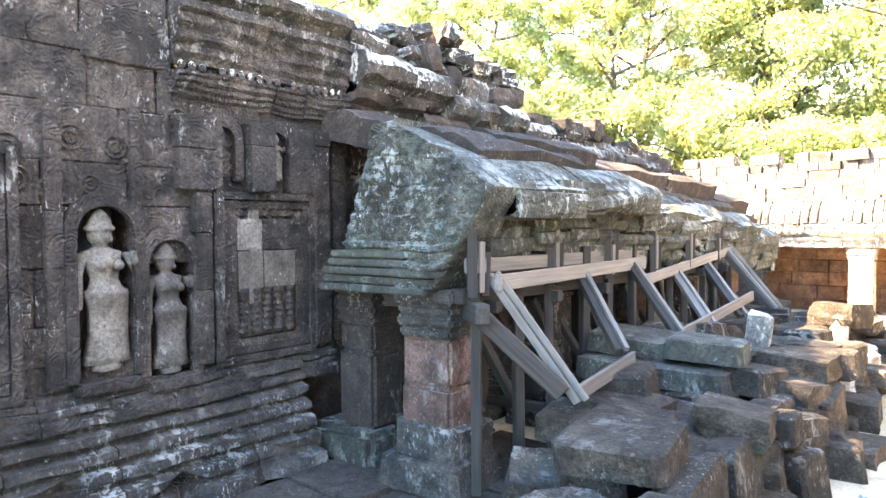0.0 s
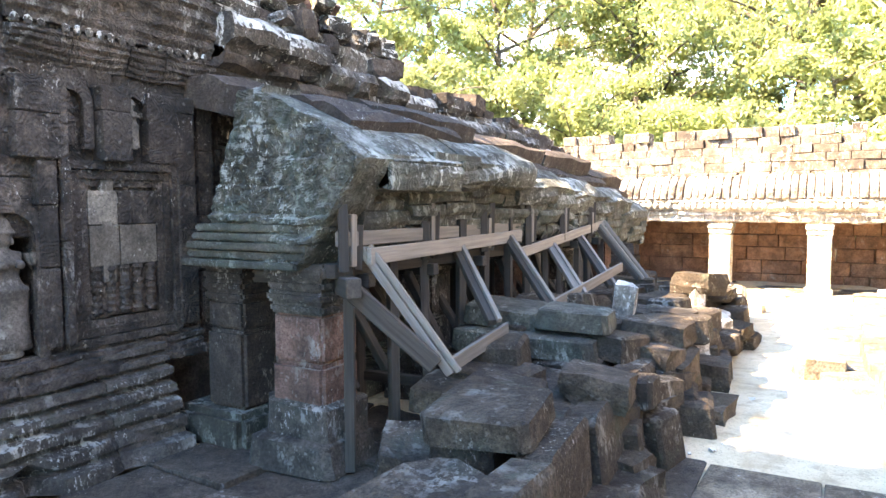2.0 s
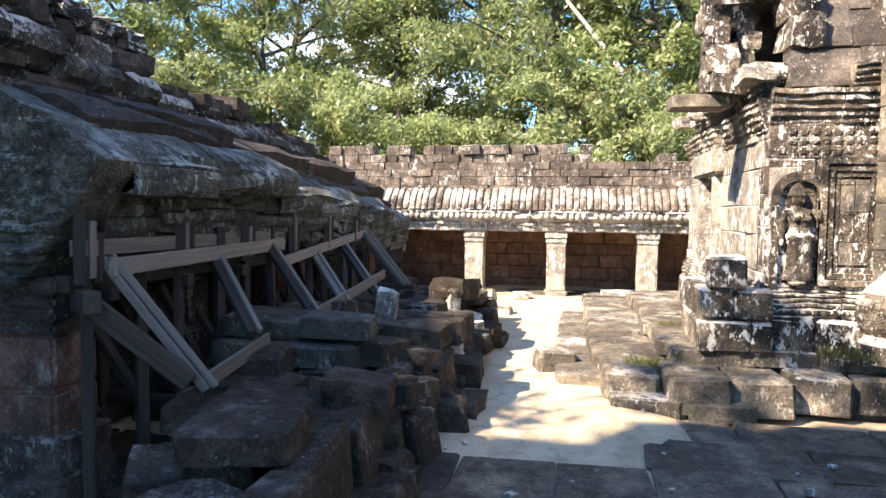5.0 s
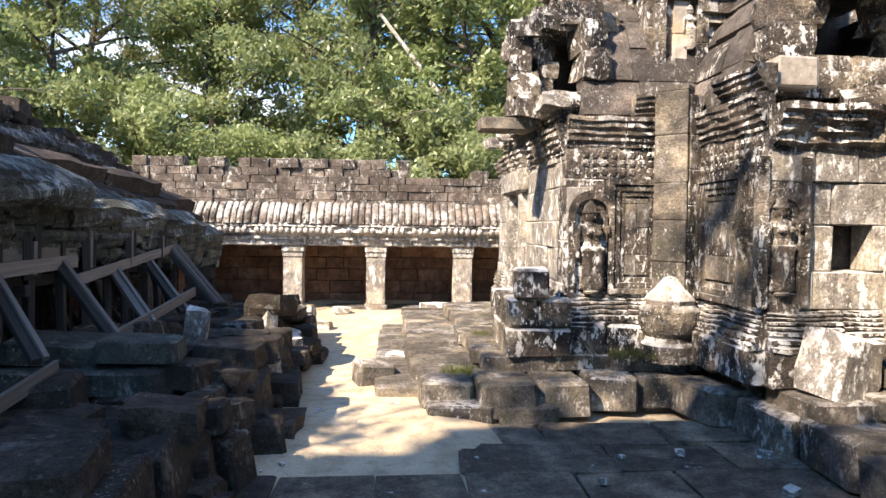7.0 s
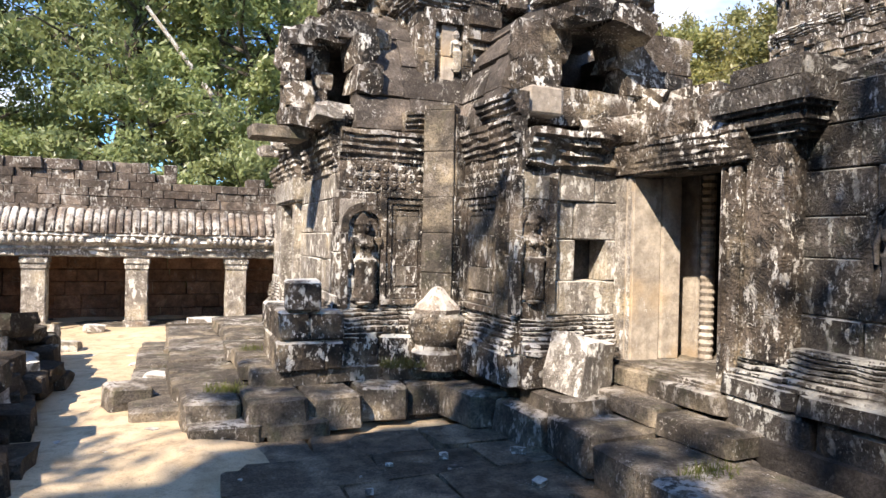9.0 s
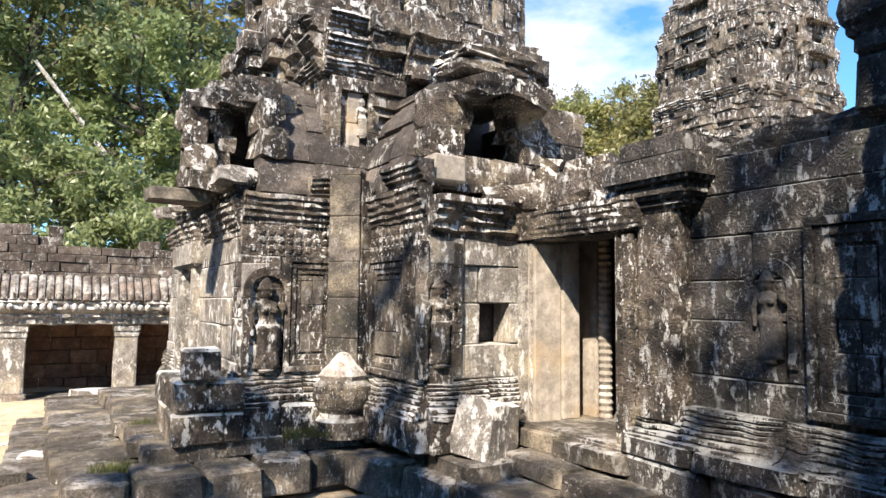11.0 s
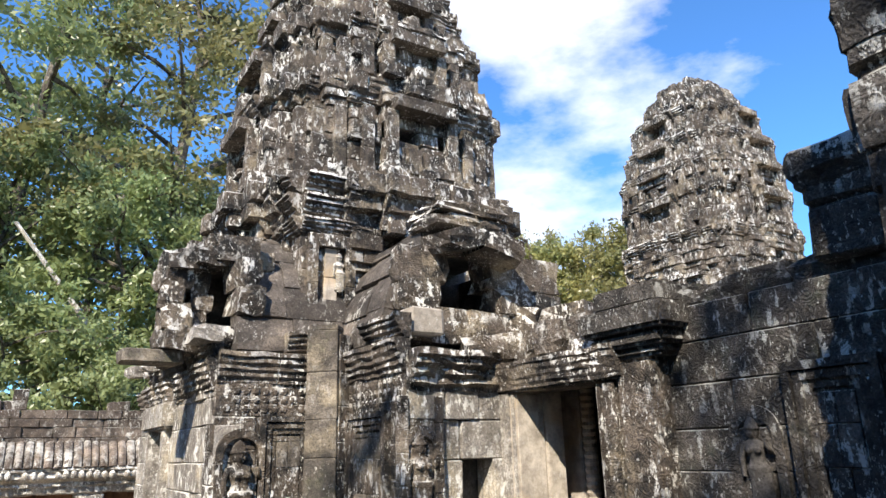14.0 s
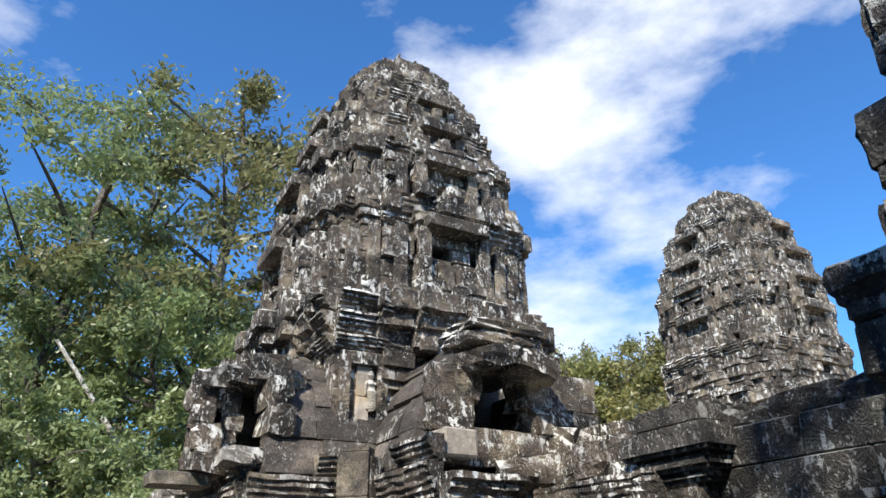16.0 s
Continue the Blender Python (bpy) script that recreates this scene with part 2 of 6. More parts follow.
def timber_material(name, a, b_):
    m, n, l, p = nodes_of(name)
    tc = n.new("ShaderNodeTexCoord")
    mp = n.new("ShaderNodeMapping")
    mp.inputs["Scale"].default_value = (1.2, 28.0, 28.0)
    l.new(tc.outputs["Object"], mp.inputs["Vector"])
    info = n.new("ShaderNodeObjectInfo")
    g = noise_node(n, l, mp.outputs["Vector"], 1.5, 5, 0.6)
    col = mix(n, l, ramp(n, l, g, 0.3, 0.7), a, b_)
    v = ramp(n, l, info.outputs["Random"], 0.0, 1.0, (0.7, 0.7, 0.7, 1), (1.25, 1.22, 1.18, 1))
    col = mix(n, l, 1.0, col, v, "MULTIPLY")
    l.new(col, p.inputs["Base Color"])
    p.inputs["Roughness"].default_value = 0.85
    b = n.new("ShaderNodeBump")
    b.inputs["Strength"].default_value, b.inputs["Distance"].default_value = 0.4, 0.01
    l.new(g, b.inputs["Height"])
    l.new(b.outputs["Normal"], p.inputs["Normal"])
    return m


def leaf_material(name, a, b_, c):
    m, n, l, p = nodes_of(name)
    geo = n.new("ShaderNodeNewGeometry")
    info = n.new("ShaderNodeObjectInfo")
    col = mix(n, l, geo.outputs["Random Per Island"], a, b_)
    col = mix(n, l, ramp(n, l, noise_node(n, l, geo.outputs["Position"], 0.45, 3, 0.5), 0.4, 0.65), col, c)
    v = ramp(n, l, info.outputs["Random"], 0.0, 1.0, (0.8, 0.8, 0.8, 1), (1.2, 1.2, 1.1, 1))
    col = mix(n, l, 1.0, col, v, "MULTIPLY")
    l.new(col, p.inputs["Base Color"])
    p.inputs["Roughness"].default_value = 0.38
    tr = n.new("ShaderNodeBsdfTranslucent")
    l.new(col, tr.inputs["Color"])
    ms = n.new("ShaderNodeMixShader")
    ms.inputs["Fac"].default_value = 0.45
    l.new(p.outputs["BSDF"], ms.inputs[1])
    l.new(tr.outputs["BSDF"], ms.inputs[2])
    l.new(ms.outputs["Shader"], n["Material Output"].inputs["Surface"])
    return m


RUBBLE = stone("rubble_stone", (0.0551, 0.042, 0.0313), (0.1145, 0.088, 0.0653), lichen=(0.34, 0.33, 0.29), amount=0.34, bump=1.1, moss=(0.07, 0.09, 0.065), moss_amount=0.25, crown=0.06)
SAND = sand_material()
# timber of the posts and braces, darkened to hold the shade under the eave
WOOD = timber_material("shaded_grey_timber", (0.02, 0.017, 0.014), (0.055, 0.047, 0.04))
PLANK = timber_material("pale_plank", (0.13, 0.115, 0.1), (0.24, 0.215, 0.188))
BARK = stone("bark", (0.10, 0.08, 0.06), (0.26, 0.23, 0.19), amount=0.15)
LEAF = leaf_material("green_leaves", (0.14, 0.19, 0.08), (0.28, 0.33, 0.15), (0.235, 0.27, 0.12))
LEAFY = leaf_material("yellow_green_leaves", (0.26, 0.33, 0.14), (0.38, 0.44, 0.21), (0.33, 0.38, 0.18))
LEAFO = leaf_material("olive_leaves", (0.2, 0.22, 0.09), (0.34, 0.33, 0.14), (0.29, 0.26, 0.11))
GRASS = leaf_material("grass_blades", (0.10, 0.13, 0.035), (0.17, 0.19, 0.05), (0.13, 0.14, 0.05))


# ---- building helpers ----
def obj(name, me, mat, parent=None, label="", category="", group="", kind=""):
    if mat and not me.materials:
        me.materials.append(mat)
    o = new(name, me)
    if parent:
        o.parent = parent
        o.matrix_parent_inverse = Matrix.Translation(-Vector(parent.get("base", (0, 0, 0))))
    return tagged(o, label, category, group, kind)


def thing(name, base, label, category, group="", kind=""):
    """An empty at a thing's base; its parts are built in world places."""
    e = new(name)
    e.location = base
    e["base"] = tuple(float(v) for v in base)
    return tagged(e, label, category, group, kind)


def part(name, bm, material, parent, label=""):
    me = bpy.data.meshes.new(name)
    bm.to_mesh(me)
    bm.free()
    return obj(name, me, material, parent, label)


def raw(name, verts, faces, mat, parent=None, label="", category="", kind="", smooth=False):
    me = bpy.data.meshes.new(name)
    me.from_pydata(verts, [], faces)
    if smooth:
        me.polygons.foreach_set("use_smooth", [True] * len(me.polygons))
    me.update()
    return obj(name, me, mat, parent, label, category, "", kind)


def block_shape(k, cut, rough):
    """A worn unit block, chamfered and uneven."""
    rng = random.Random(100 + k)
    bm = bmesh.new()
    bmesh.ops.create_cube(bm, size=1.0)
    for v in bm.verts:
        v.co += Vector([rng.uniform(-rough, rough) for _ in range(3)])
    bmesh.ops.bevel(bm, geom=bm.edges[:], offset=cut, segments=1, affect="EDGES")
    for v in bm.verts:
        v.co += Vector([rng.uniform(-rough, rough) * 0.35 for _ in range(3)])
    me = bpy.data.meshes.new("block")
    bm.to_mesh(me)
    bm.free()
    co = np.array([v.co[:] for v in me.vertices])
    return me, co, [tuple(p.vertices) for p in me.polygons]


def rock_shape(k, rough):
    """A worn broken block with knocked-off corners and uneven faces."""
    rng = random.Random(300 + k)
    bm = bmesh.new()
    bmesh.ops.create_cube(bm, size=1.0)
    bmesh.ops.subdivide_edges(bm, edges=bm.edges[:], cuts=2, use_grid_fill=True)
    chop = [(Vector([rng.choice((-1, 1)) for _ in range(3)]).normalized(), rng.uniform(0.62, 0.78)) for _ in range(3)]
    for v in bm.verts:
        v.co = v.co.lerp(v.co.normalized() * 0.62, 0.09)
        for d, far in chop:
            over = v.co.dot(d) - far
            if over > 0:
                v.co -= d * over
        v.co += Vector([noise.noise(v.co * 2.3 + Vector((k * 7.1, q * 3.3, 1.7))) for q in range(3)]) * rough
    me = bpy.data.meshes.new("rock")
    bm.to_mesh(me)
    bm.free()
    co = np.array([v.co[:] for v in me.vertices])
    return me, co, [tuple(p.vertices) for p in me.polygons]


NEAT = [block_shape(k, 0.028, 0.012) for k in range(6)]
WORN = [block_shape(k + 20, 0.075, 0.04) for k in range(6)]
BOULDER = [rock_shape(k, 0.09) for k in range(6)]
FLAG = [block_shape(k + 40, 0.022, 0.03) for k in range(6)]
_mats = {}


def shaped(shapes, k, mat):
    """The block mesh k in one material, shared by all pieces that use it."""
    key = (id(shapes), k, mat.name)
    if key not in _mats:
        me = shapes[k][0].copy()
        me.materials.append(mat)
        _mats[key] = me
    return _mats[key]


def lay(name, blocks, mat, parent, near=(0.9, 2.1), limit=290, shapes=NEAT, rest="masonry"):
    """Blocks are (centre, size, turn in degrees). The nearest become pieces of their own, the others one joined mesh."""
    rng = random.Random(len(blocks) + int(near[0] * 10))
    order = sorted(blocks, key=lambda b: (b[0][0] - near[0]) ** 2 + (b[0][1] - near[1]) ** 2 + 0.5 * b[0][2] ** 2)
    verts, faces = [], []
    for i, (c, s, r) in enumerate(order):
        k = rng.randrange(6)
        m = pose(*c, *r) @ Matrix.Diagonal((*s, 1))
        if i < limit:
            o = obj(name, shaped(shapes, k, mat), None, parent)
            o.matrix_basis = m
        else:
            a = np.array(m)
            base = sum(len(v) for v in verts)
            verts.append(shapes[k][1] @ a[:3, :3].T + a[:3, 3])
            faces += [tuple(base + j for j in f) for f in shapes[k][2]]
    if verts:
        raw(rest, np.concatenate(verts).tolist(), faces, mat, parent, kind="stuff")


def courses(p, yaw, length, z0, z1, depth, h=(0.26, 0.38), w=(0.4, 0.85), jit=0.018, top=None, holes=(), seed=1, tilt=0.6, gap=0.006):
    """Coursed blocks of a wall from p along yaw, facing to the right of that way; holes are (s0, s1, z0, z1)."""
    rng = random.Random(seed)
    u = (math.cos(radians(yaw)), math.sin(radians(yaw)))
    nrm = (u[1], -u[0])
    out, z = [], z0
    while z < z1 - 0.02:
        hh = min(rng.uniform(*h), z1 - z)
        if z1 - z - hh < h[0] * 0.5:
            hh = z1 - z
        zc = z + hh / 2
        cuts = sorted((a, b) for a, b, c, d in holes if c < zc < d)
        spans, s = [], 0.0
        for a, b in cuts:
            if a > s:
                spans.append((s, a))
            s = max(s, b)
        if s < length:
            spans.append((s, length))
        for a, b in spans:
            s = a
            while s < b - 0.01:
                ww = rng.uniform(*w)
                if b - s - ww < w[0] * 0.6:
                    ww = b - s
                mid = s + ww / 2
                if top is None or zc < top(mid) + rng.uniform(-0.1, 0.06):
                    off = rng.uniform(-jit, jit)
                    x = p[0] + u[0] * mid + nrm[0] * (off - depth / 2)
                    y = p[1] + u[1] * mid + nrm[1] * (off - depth / 2)
                    out.append(((x, y, zc), (ww - gap, depth, hh - gap), (rng.uniform(-tilt, tilt) * 0.4, rng.uniform(-tilt, tilt), yaw + rng.uniform(-tilt, tilt))))
                s += ww
        z += hh
    return out


def moulding(name, p, yaw, length, profile, mat, parent, seg=(0.5, 1.0), jit=0.012, seed=3, skip=0.0, sag=None, erode=0.04):
    """Moulded stones laid end to end; the profile is (out, z) from the top of the wall face round to its foot."""
    rng = random.Random(seed)
    u = Vector((math.cos(radians(yaw)), math.sin(radians(yaw)), 0))
    nrm = Vector((u.y, -u.x, 0))
    s = 0.0
    while s < length - 0.01:
        ww = rng.uniform(*seg)
        if length - s - ww < seg[0] * 0.6:
            ww = length - s
        if rng.random() >= skip:
            off, dz = rng.uniform(-jit, jit), rng.uniform(-jit, jit) * 0.6 + (sag(s) if sag else 0)
            verts, k = [], len(profile)
            cuts = max(2, int(ww / 0.13))
            for q in range(cuts + 1):
                e = s + 0.005 + (ww - 0.01) * q / cuts
                for o_, z in profile:
                    v = Vector(p) + u * e + nrm * (o_ + off)
                    v.z = p[2] + z + dz
                    if o_ > 0:
                        wear = noise.noise(v * 5.0) * 0.5 + noise.noise(v * 13.0) * 0.35
                        chip = max(0.0, noise.noise(v * 2.6 + Vector((seed, 3, 1))) - 0.25)
                        v += nrm * (wear * erode - chip * o_ * 2.0)
                        v.z += erode * 0.6 * noise.noise(v * 7.0 + Vector((9, 2, 5)))
                    verts.append(tuple(v))
            faces = [(q * k + j, q * k + (j + 1) % k, (q + 1) * k + (j + 1) % k, (q + 1) * k + j) for q in range(cuts) for j in range(k)]
            faces += [tuple(range(k))[::-1], tuple(range(cuts * k, (cuts + 1) * k))]
            raw(name, verts, faces, mat, parent)
        s += ww


def box_bm(x0, x1, y0, y1, z0, z1, cut=0.0):
    bm = bmesh.new()
    bmesh.ops.create_cube(bm, size=1.0, matrix=Matrix.Translation(((x0 + x1) / 2, (y0 + y1) / 2, (z0 + z1) / 2)) @ Matrix.Diagonal((x1 - x0, y1 - y0, z1 - z0, 1)))
    if cut:
        bmesh.ops.bevel(bm, geom=bm.edges[:], offset=cut, segments=2, affect="EDGES")
    return bm


def lathe(profile, seg=16, centre=(0, 0, 0)):
    bm = bmesh.new()
    rings = []
    for r, z in profile:
        rings.append([bm.verts.new((centre[0] + r * math.cos(2 * math.pi * k / seg), centre[1] + r * math.sin(2 * math.pi * k / seg), centre[2] + z)) for k in range(seg)])
    for a, b in zip(rings, rings[1:]):
        for k in range(seg):
            bm.faces.new((a[k], a[(k + 1) % seg], b[(k + 1) % seg], b[k]))
    bm.faces.new(rings[0][::-1])
    bm.faces.new(rings[-1])
    return bm


def bead(verts, faces, c, r, seg=10, rings=7):
    """Adds an ellipsoid."""
    base = len(verts)
    for i in range(rings + 1):
        a = math.pi * i / rings
        for k in range(seg):
            b = 2 * math.pi * k / seg
            verts.append((c[0] + r[0] * math.sin(a) * math.cos(b), c[1] + r[1] * math.sin(a) * math.sin(b), c[2] + r[2] * math.cos(a)))
    for i in range(rings):
        for k in range(seg):
            faces.append((base + i * seg + k, base + i * seg + (k + 1) % seg, base + (i + 1) * seg + (k + 1) % seg, base + (i + 1) * seg + k))


def figure(parent, foot, height, yaw, mat, label):
    """A carved standing figure in high relief, facing to the right of yaw, as one plain mesh."""
    verts, faces, h, seg = [], [], height, 14
    body = ((0.0, 0.075, 0.07), (0.025, 0.085, 0.09), (0.04, 0.07, 0.05), (0.05, 0.14, 0.06), (0.10, 0.13, 0.055), (0.25, 0.112, 0.055), (0.40, 0.115, 0.065), (0.47, 0.125, 0.07), (0.50, 0.13, 0.082), (0.53, 0.125, 0.08), (0.545, 0.10, 0.062), (0.61, 0.078, 0.05),
            (0.67, 0.092, 0.06), (0.70, 0.102, 0.085), (0.73, 0.106, 0.085), (0.76, 0.115, 0.062), (0.79, 0.118, 0.052), (0.81, 0.06, 0.045), (0.825, 0.04, 0.04), (0.84, 0.044, 0.05), (0.865, 0.062, 0.068), (0.90, 0.068, 0.075),
            (0.925, 0.066, 0.07), (0.93, 0.085, 0.075), (0.95, 0.088, 0.075), (0.965, 0.07, 0.06), (1.0, 0.062, 0.055), (1.04, 0.04, 0.04), (1.07, 0.012, 0.015))
    seg = 20
    for z, w_, d in body:
        sway = 0.02 * math.sin(z * 5.0)
        for k in range(seg):
            a = 2 * math.pi * k / seg
            fold = 1.0 + (0.07 * math.cos(7 * a) if 0.05 <= z < 0.5 else 0.0)
            verts.append(((w_ * fold * math.cos(a) + sway) * h, d * fold * math.sin(a) * h, z * h))
    for r in range(len(body) - 1):
        faces += [(r * seg + k, r * seg + (k + 1) % seg, (r + 1) * seg + (k + 1) % seg, (r + 1) * seg + k) for k in range(seg)]
    for pts in (((-0.115, 0, 0.78), (-0.155, -0.02, 0.64), (-0.15, -0.02, 0.46), (-0.15, -0.02, 0.42)), ((0.13, 0, 0.78), (0.185, -0.02, 0.65), (0.16, -0.05, 0.74), (0.15, -0.06, 0.79))):
        base = len(verts)
        for q, p_ in enumerate(pts):
            r_ = (0.034, 0.03, 0.025, 0.02)[q]
            for k in range(7):
                a = 2 * math.pi * k / 7
                verts.append(((p_[0] + r_ * math.cos(a)) * h, (p_[1] + r_ * math.sin(a)) * h, p_[2] * h))
        for q in range(3):
            faces += [(base + q * 7 + k, base + q * 7 + (k + 1) % 7, base + (q + 1) * 7 + (k + 1) % 7, base + (q + 1) * 7 + k) for k in range(7)]
    for sx in (-0.05, 0.05):
        bead(verts, faces, ((sx + 0.01) * h, -0.065 * h, 0.70 * h), (0.036 * h, 0.03 * h, 0.036 * h))
    bead(verts, faces, (0.02 * h, -0.06 * h, 0.875 * h), (0.012 * h, 0.022 * h, 0.025 * h), 6, 5)
    m = pose(*foot, 0, 0, yaw)
    return raw("relief_figure", [tuple(m @ Vector((v[0] * 1.14, v[1], v[2]))) for v in verts], faces, mat, parent, label, smooth=True)


def niche(parent, p, yaw, w, h, mat, depth=0.05):
    """A raised, stepped frame with a pointed arch round a figure."""
    u = Vector((math.cos(radians(yaw)), math.sin(radians(yaw)), 0))
    nrm = Vector((u.y, -u.x, 0))
    inner, outer = [], []
    for k in range(17):
        a = math.pi * k / 16
        inner.append((-math.cos(a) * w / 2, h + math.sin(a) ** 0.8 * w * 0.55))
        outer.append((-math.cos(a) * (w / 2 + 0.07), h + math.sin(a) ** 0.8 * (w * 0.55 + 0.09)))
    inner = [(-w / 2, 0)] + inner + [(w / 2, 0)]
    outer = [(-w / 2 - 0.07, 0)] + outer + [(w / 2 + 0.07, 0)]
    verts, k = [], len(inner)
    for row, d in ((inner, -0.01), (inner, depth), (outer, depth), (outer, -0.01)):
        for s, z in row:
            v = Vector(p) + u * s + nrm * d
            verts.append((v.x, v.y, p[2] + z))
    faces = []
    for r in range(3):
        faces += [(r * k + j, r * k + j + 1, (r + 1) * k + j + 1, (r + 1) * k + j) for j in range(k - 1)]
    return raw("niche_arch", verts, faces, mat, parent)


def frame_bm(p, yaw, w, h, bar, out):
    """A rectangular frame standing on a wall, its outer size w by h."""
    u = Vector((math.cos(radians(yaw)), math.sin(radians(yaw)), 0))
    nrm = Vector((u.y, -u.x, 0))
    bm = bmesh.new()
    rows = []
    for sx, sz, d in ((w / 2, 0, -0.01), (w / 2, 0, out), (w / 2 - bar, bar, out), (w / 2 - bar, bar, -0.01)):
        rows.append([bm.verts.new((Vector(p) + u * a + nrm * d + Vector((0, 0, b)))) for a, b in ((-sx, sz), (sx, sz), (sx, h - sz), (-sx, h - sz))])
    for a, b in zip(rows, rows[1:]):
        for k in range(4):
            bm.faces.new((a[k], a[(k + 1) % 4], b[(k + 1) % 4], b[k]))
    return bm


def false_window(parent, p, yaw, w, h, mat, inside, balusters=0, blind=True, rail=None):
    """A stepped stone window frame with panels and a row of ringed balusters."""
    u = Vector((math.cos(radians(yaw)), math.sin(radians(yaw)), 0))
    nrm = Vector((u.y, -u.x, 0))
    for k, (a, o) in enumerate(((0.0, 0.07), (0.065, 0.05), (0.12, 0.03))):
        part("window_frame", frame_bm(Vector(p) + Vector((0, 0, a)), yaw, w - 2 * a, h - 2 * a, 0.055, o), mat, parent)
    iw, b0 = w - 0.36, 0.2
    bh = h * 0.27 if balusters and blind else h - 0.4
    for k in range(balusters):
        c = Vector(p) + u * (-iw / 2 + iw * (k + 0.5) / balusters) + Vector((0, 0, b0)) + nrm * 0.012
        r = iw / balusters * 0.42
        prof = []
        for j in range(15):
            prof.append((r * (0.72 + 0.28 * (j % 2)) * (0.9 + 0.1 * math.sin(j)), bh * j / 14))
        part("baluster", lathe(prof, 12, c), rail or inside, parent)
    if blind:
        rng = random.Random(int(abs(p[0] * 100)))
        z = b0 + (bh if balusters else 0)
        while z < h - 0.22:
            hh = min(rng.uniform(0.2, 0.34), h - 0.2 - z)
            c = Vector(p) + u * rng.uniform(-0.01, 0.01) + nrm * rng.uniform(0.0, 0.012) + Vector((0, 0, z + hh / 2))
            cut = rng.uniform(0.4, 0.58)
            for a, b2 in ((0.0, cut), (cut, 1.0)):
                cc = c + u * iw * ((a + b2) / 2 - 0.5) + nrm * rng.uniform(-0.006, 0.006)
                o = obj("panel_stone", shaped(NEAT, rng.randrange(6), inside if rng.random() < 0.75 else mat), None, parent)
                o.matrix_basis = pose(*cc, 0, 0, yaw) @ Matrix.Diagonal((iw * (b2 - a) - 0.006, 0.05, hh - 0.006, 1))
            z += hh


def beam(name, a, b, w, h, mat, parent, roll=0.0, label=""):
    """A sawn timber from a to b; its long side runs along its own x."""
    a, b = Vector(a), Vector(b)
    d = b - a
    bm = bmesh.new()
    bmesh.ops.create_cube(bm, size=1.0, matrix=Matrix.Diagonal((d.length, w, h, 1)))
    bmesh.ops.bevel(bm, geom=bm.edges[:], offset=min(w, h) * 0.08, segments=1, affect="EDGES")
    o = part(name, bm, mat, parent, label)
    q = d.to_track_quat("X", "Z")
    o.matrix_basis = Matrix.Translation((a + b) / 2) @ q.to_matrix().to_4x4() @ pose(0, 0, 0, roll, 0, 0)
    return o


def quick_box(name, x0, x1, y0, y1, z0, z1, mat, parent=None, label="", category="", kind="", cut=0.0):
    me = bpy.data.meshes.new(name)
    bm = box_bm(x0, x1, y0, y1, z0, z1, cut)
    bm.to_mesh(me)
    bm.free()
    return obj(name, me, mat, parent, label, category, "", kind)


CORNICE = [(-0.05, 0.42), (0.26, 0.42), (0.28, 0.36), (0.22, 0.33), (0.24, 0.27), (0.17, 0.22), (0.18, 0.17), (0.11, 0.13), (0.12, 0.08), (0.05, 0.04), (0.05, 0.0), (-0.05, 0.0)]
LIP = [(-0.05, 0.42), (0.12, 0.43), (0.22, 0.38), (0.27, 0.28), (0.24, 0.17), (0.13, 0.10), (0.10, 0.04), (0.04, 0.0), (-0.05, 0.0)]
PLINTH = [(-0.05, 0.46), (0.05, 0.46), (0.06, 0.40), (0.12, 0.38), (0.13, 0.31), (0.09, 0.27), (0.16, 0.22), (0.17, 0.16), (0.22, 0.12), (0.23, 0.0), (-0.05, 0.0)]

FINE_PLINTH = [(-0.05, 0.80), (0.05, 0.80), (0.06, 0.765), (0.10, 0.755), (0.105, 0.715), (0.055, 0.70), (0.055, 0.68), (0.12, 0.665), (0.125, 0.625), (0.075, 0.61), (0.08, 0.59), (0.16, 0.57), (0.17, 0.52), (0.11, 0.50), (0.115, 0.475), (0.19, 0.455),
               (0.20, 0.405), (0.15, 0.39), (0.155, 0.36), (0.235, 0.34), (0.245, 0.28), (0.19, 0.265), (0.195, 0.235), (0.29, 0.21), (0.30, 0.145), (0.26, 0.13), (0.27, 0.10), (0.38, 0.085), (0.39, 0.0), (-0.05, 0.0)]


def scaled(profile, so, sz):
    return [(o * so if o > 0 else o, z * sz) for o, z in profile]


# ---- ground ----
def ground():
    rng = random.Random(5)
    xs = sorted(set([-400, -150, -60, -30] + [-15 + 0.5 * k for k in range(20)] + [-5 + 0.25 * k for k in range(40)] + [5 + 0.5 * k for k in range(51)] + [45, 80, 150, 400]))
    verts, faces, k = [], [], len(xs)
    for y in xs:
        for x in xs:
            verts.append((x, y + 10, -0.085 + 0.045 * noise.noise((x * 0.9, y * 0.9, 0.0)) + 0.115 * min(1.0, max(0.0, (y + 10 - 6.5) / 1.3)) * min(1.0, max(0.0, (2.2 - x) / 0.8)) if abs(x) < 30 and abs(y) < 30 else -0.05))
    for j in range(k - 1):
        for i in range(k - 1):
            faces.append((j * k + i, j * k + i + 1, (j + 1) * k + i + 1, (j + 1) * k + i))
    return raw("ground", verts, faces, SAND, None, "pale sandy courtyard ground with worn bare earth", "ground", "structure", True)


ground()

# ---- wall along the west side ----
WX = -3.76
west = quick_box("wall_west", WX - 0.9, WX - 0.28, -6.0, 17.5, -0.1, 2.6, VOID, None, "dark weathered sandstone temple wall with carved figures and false windows", "wall", "structure")


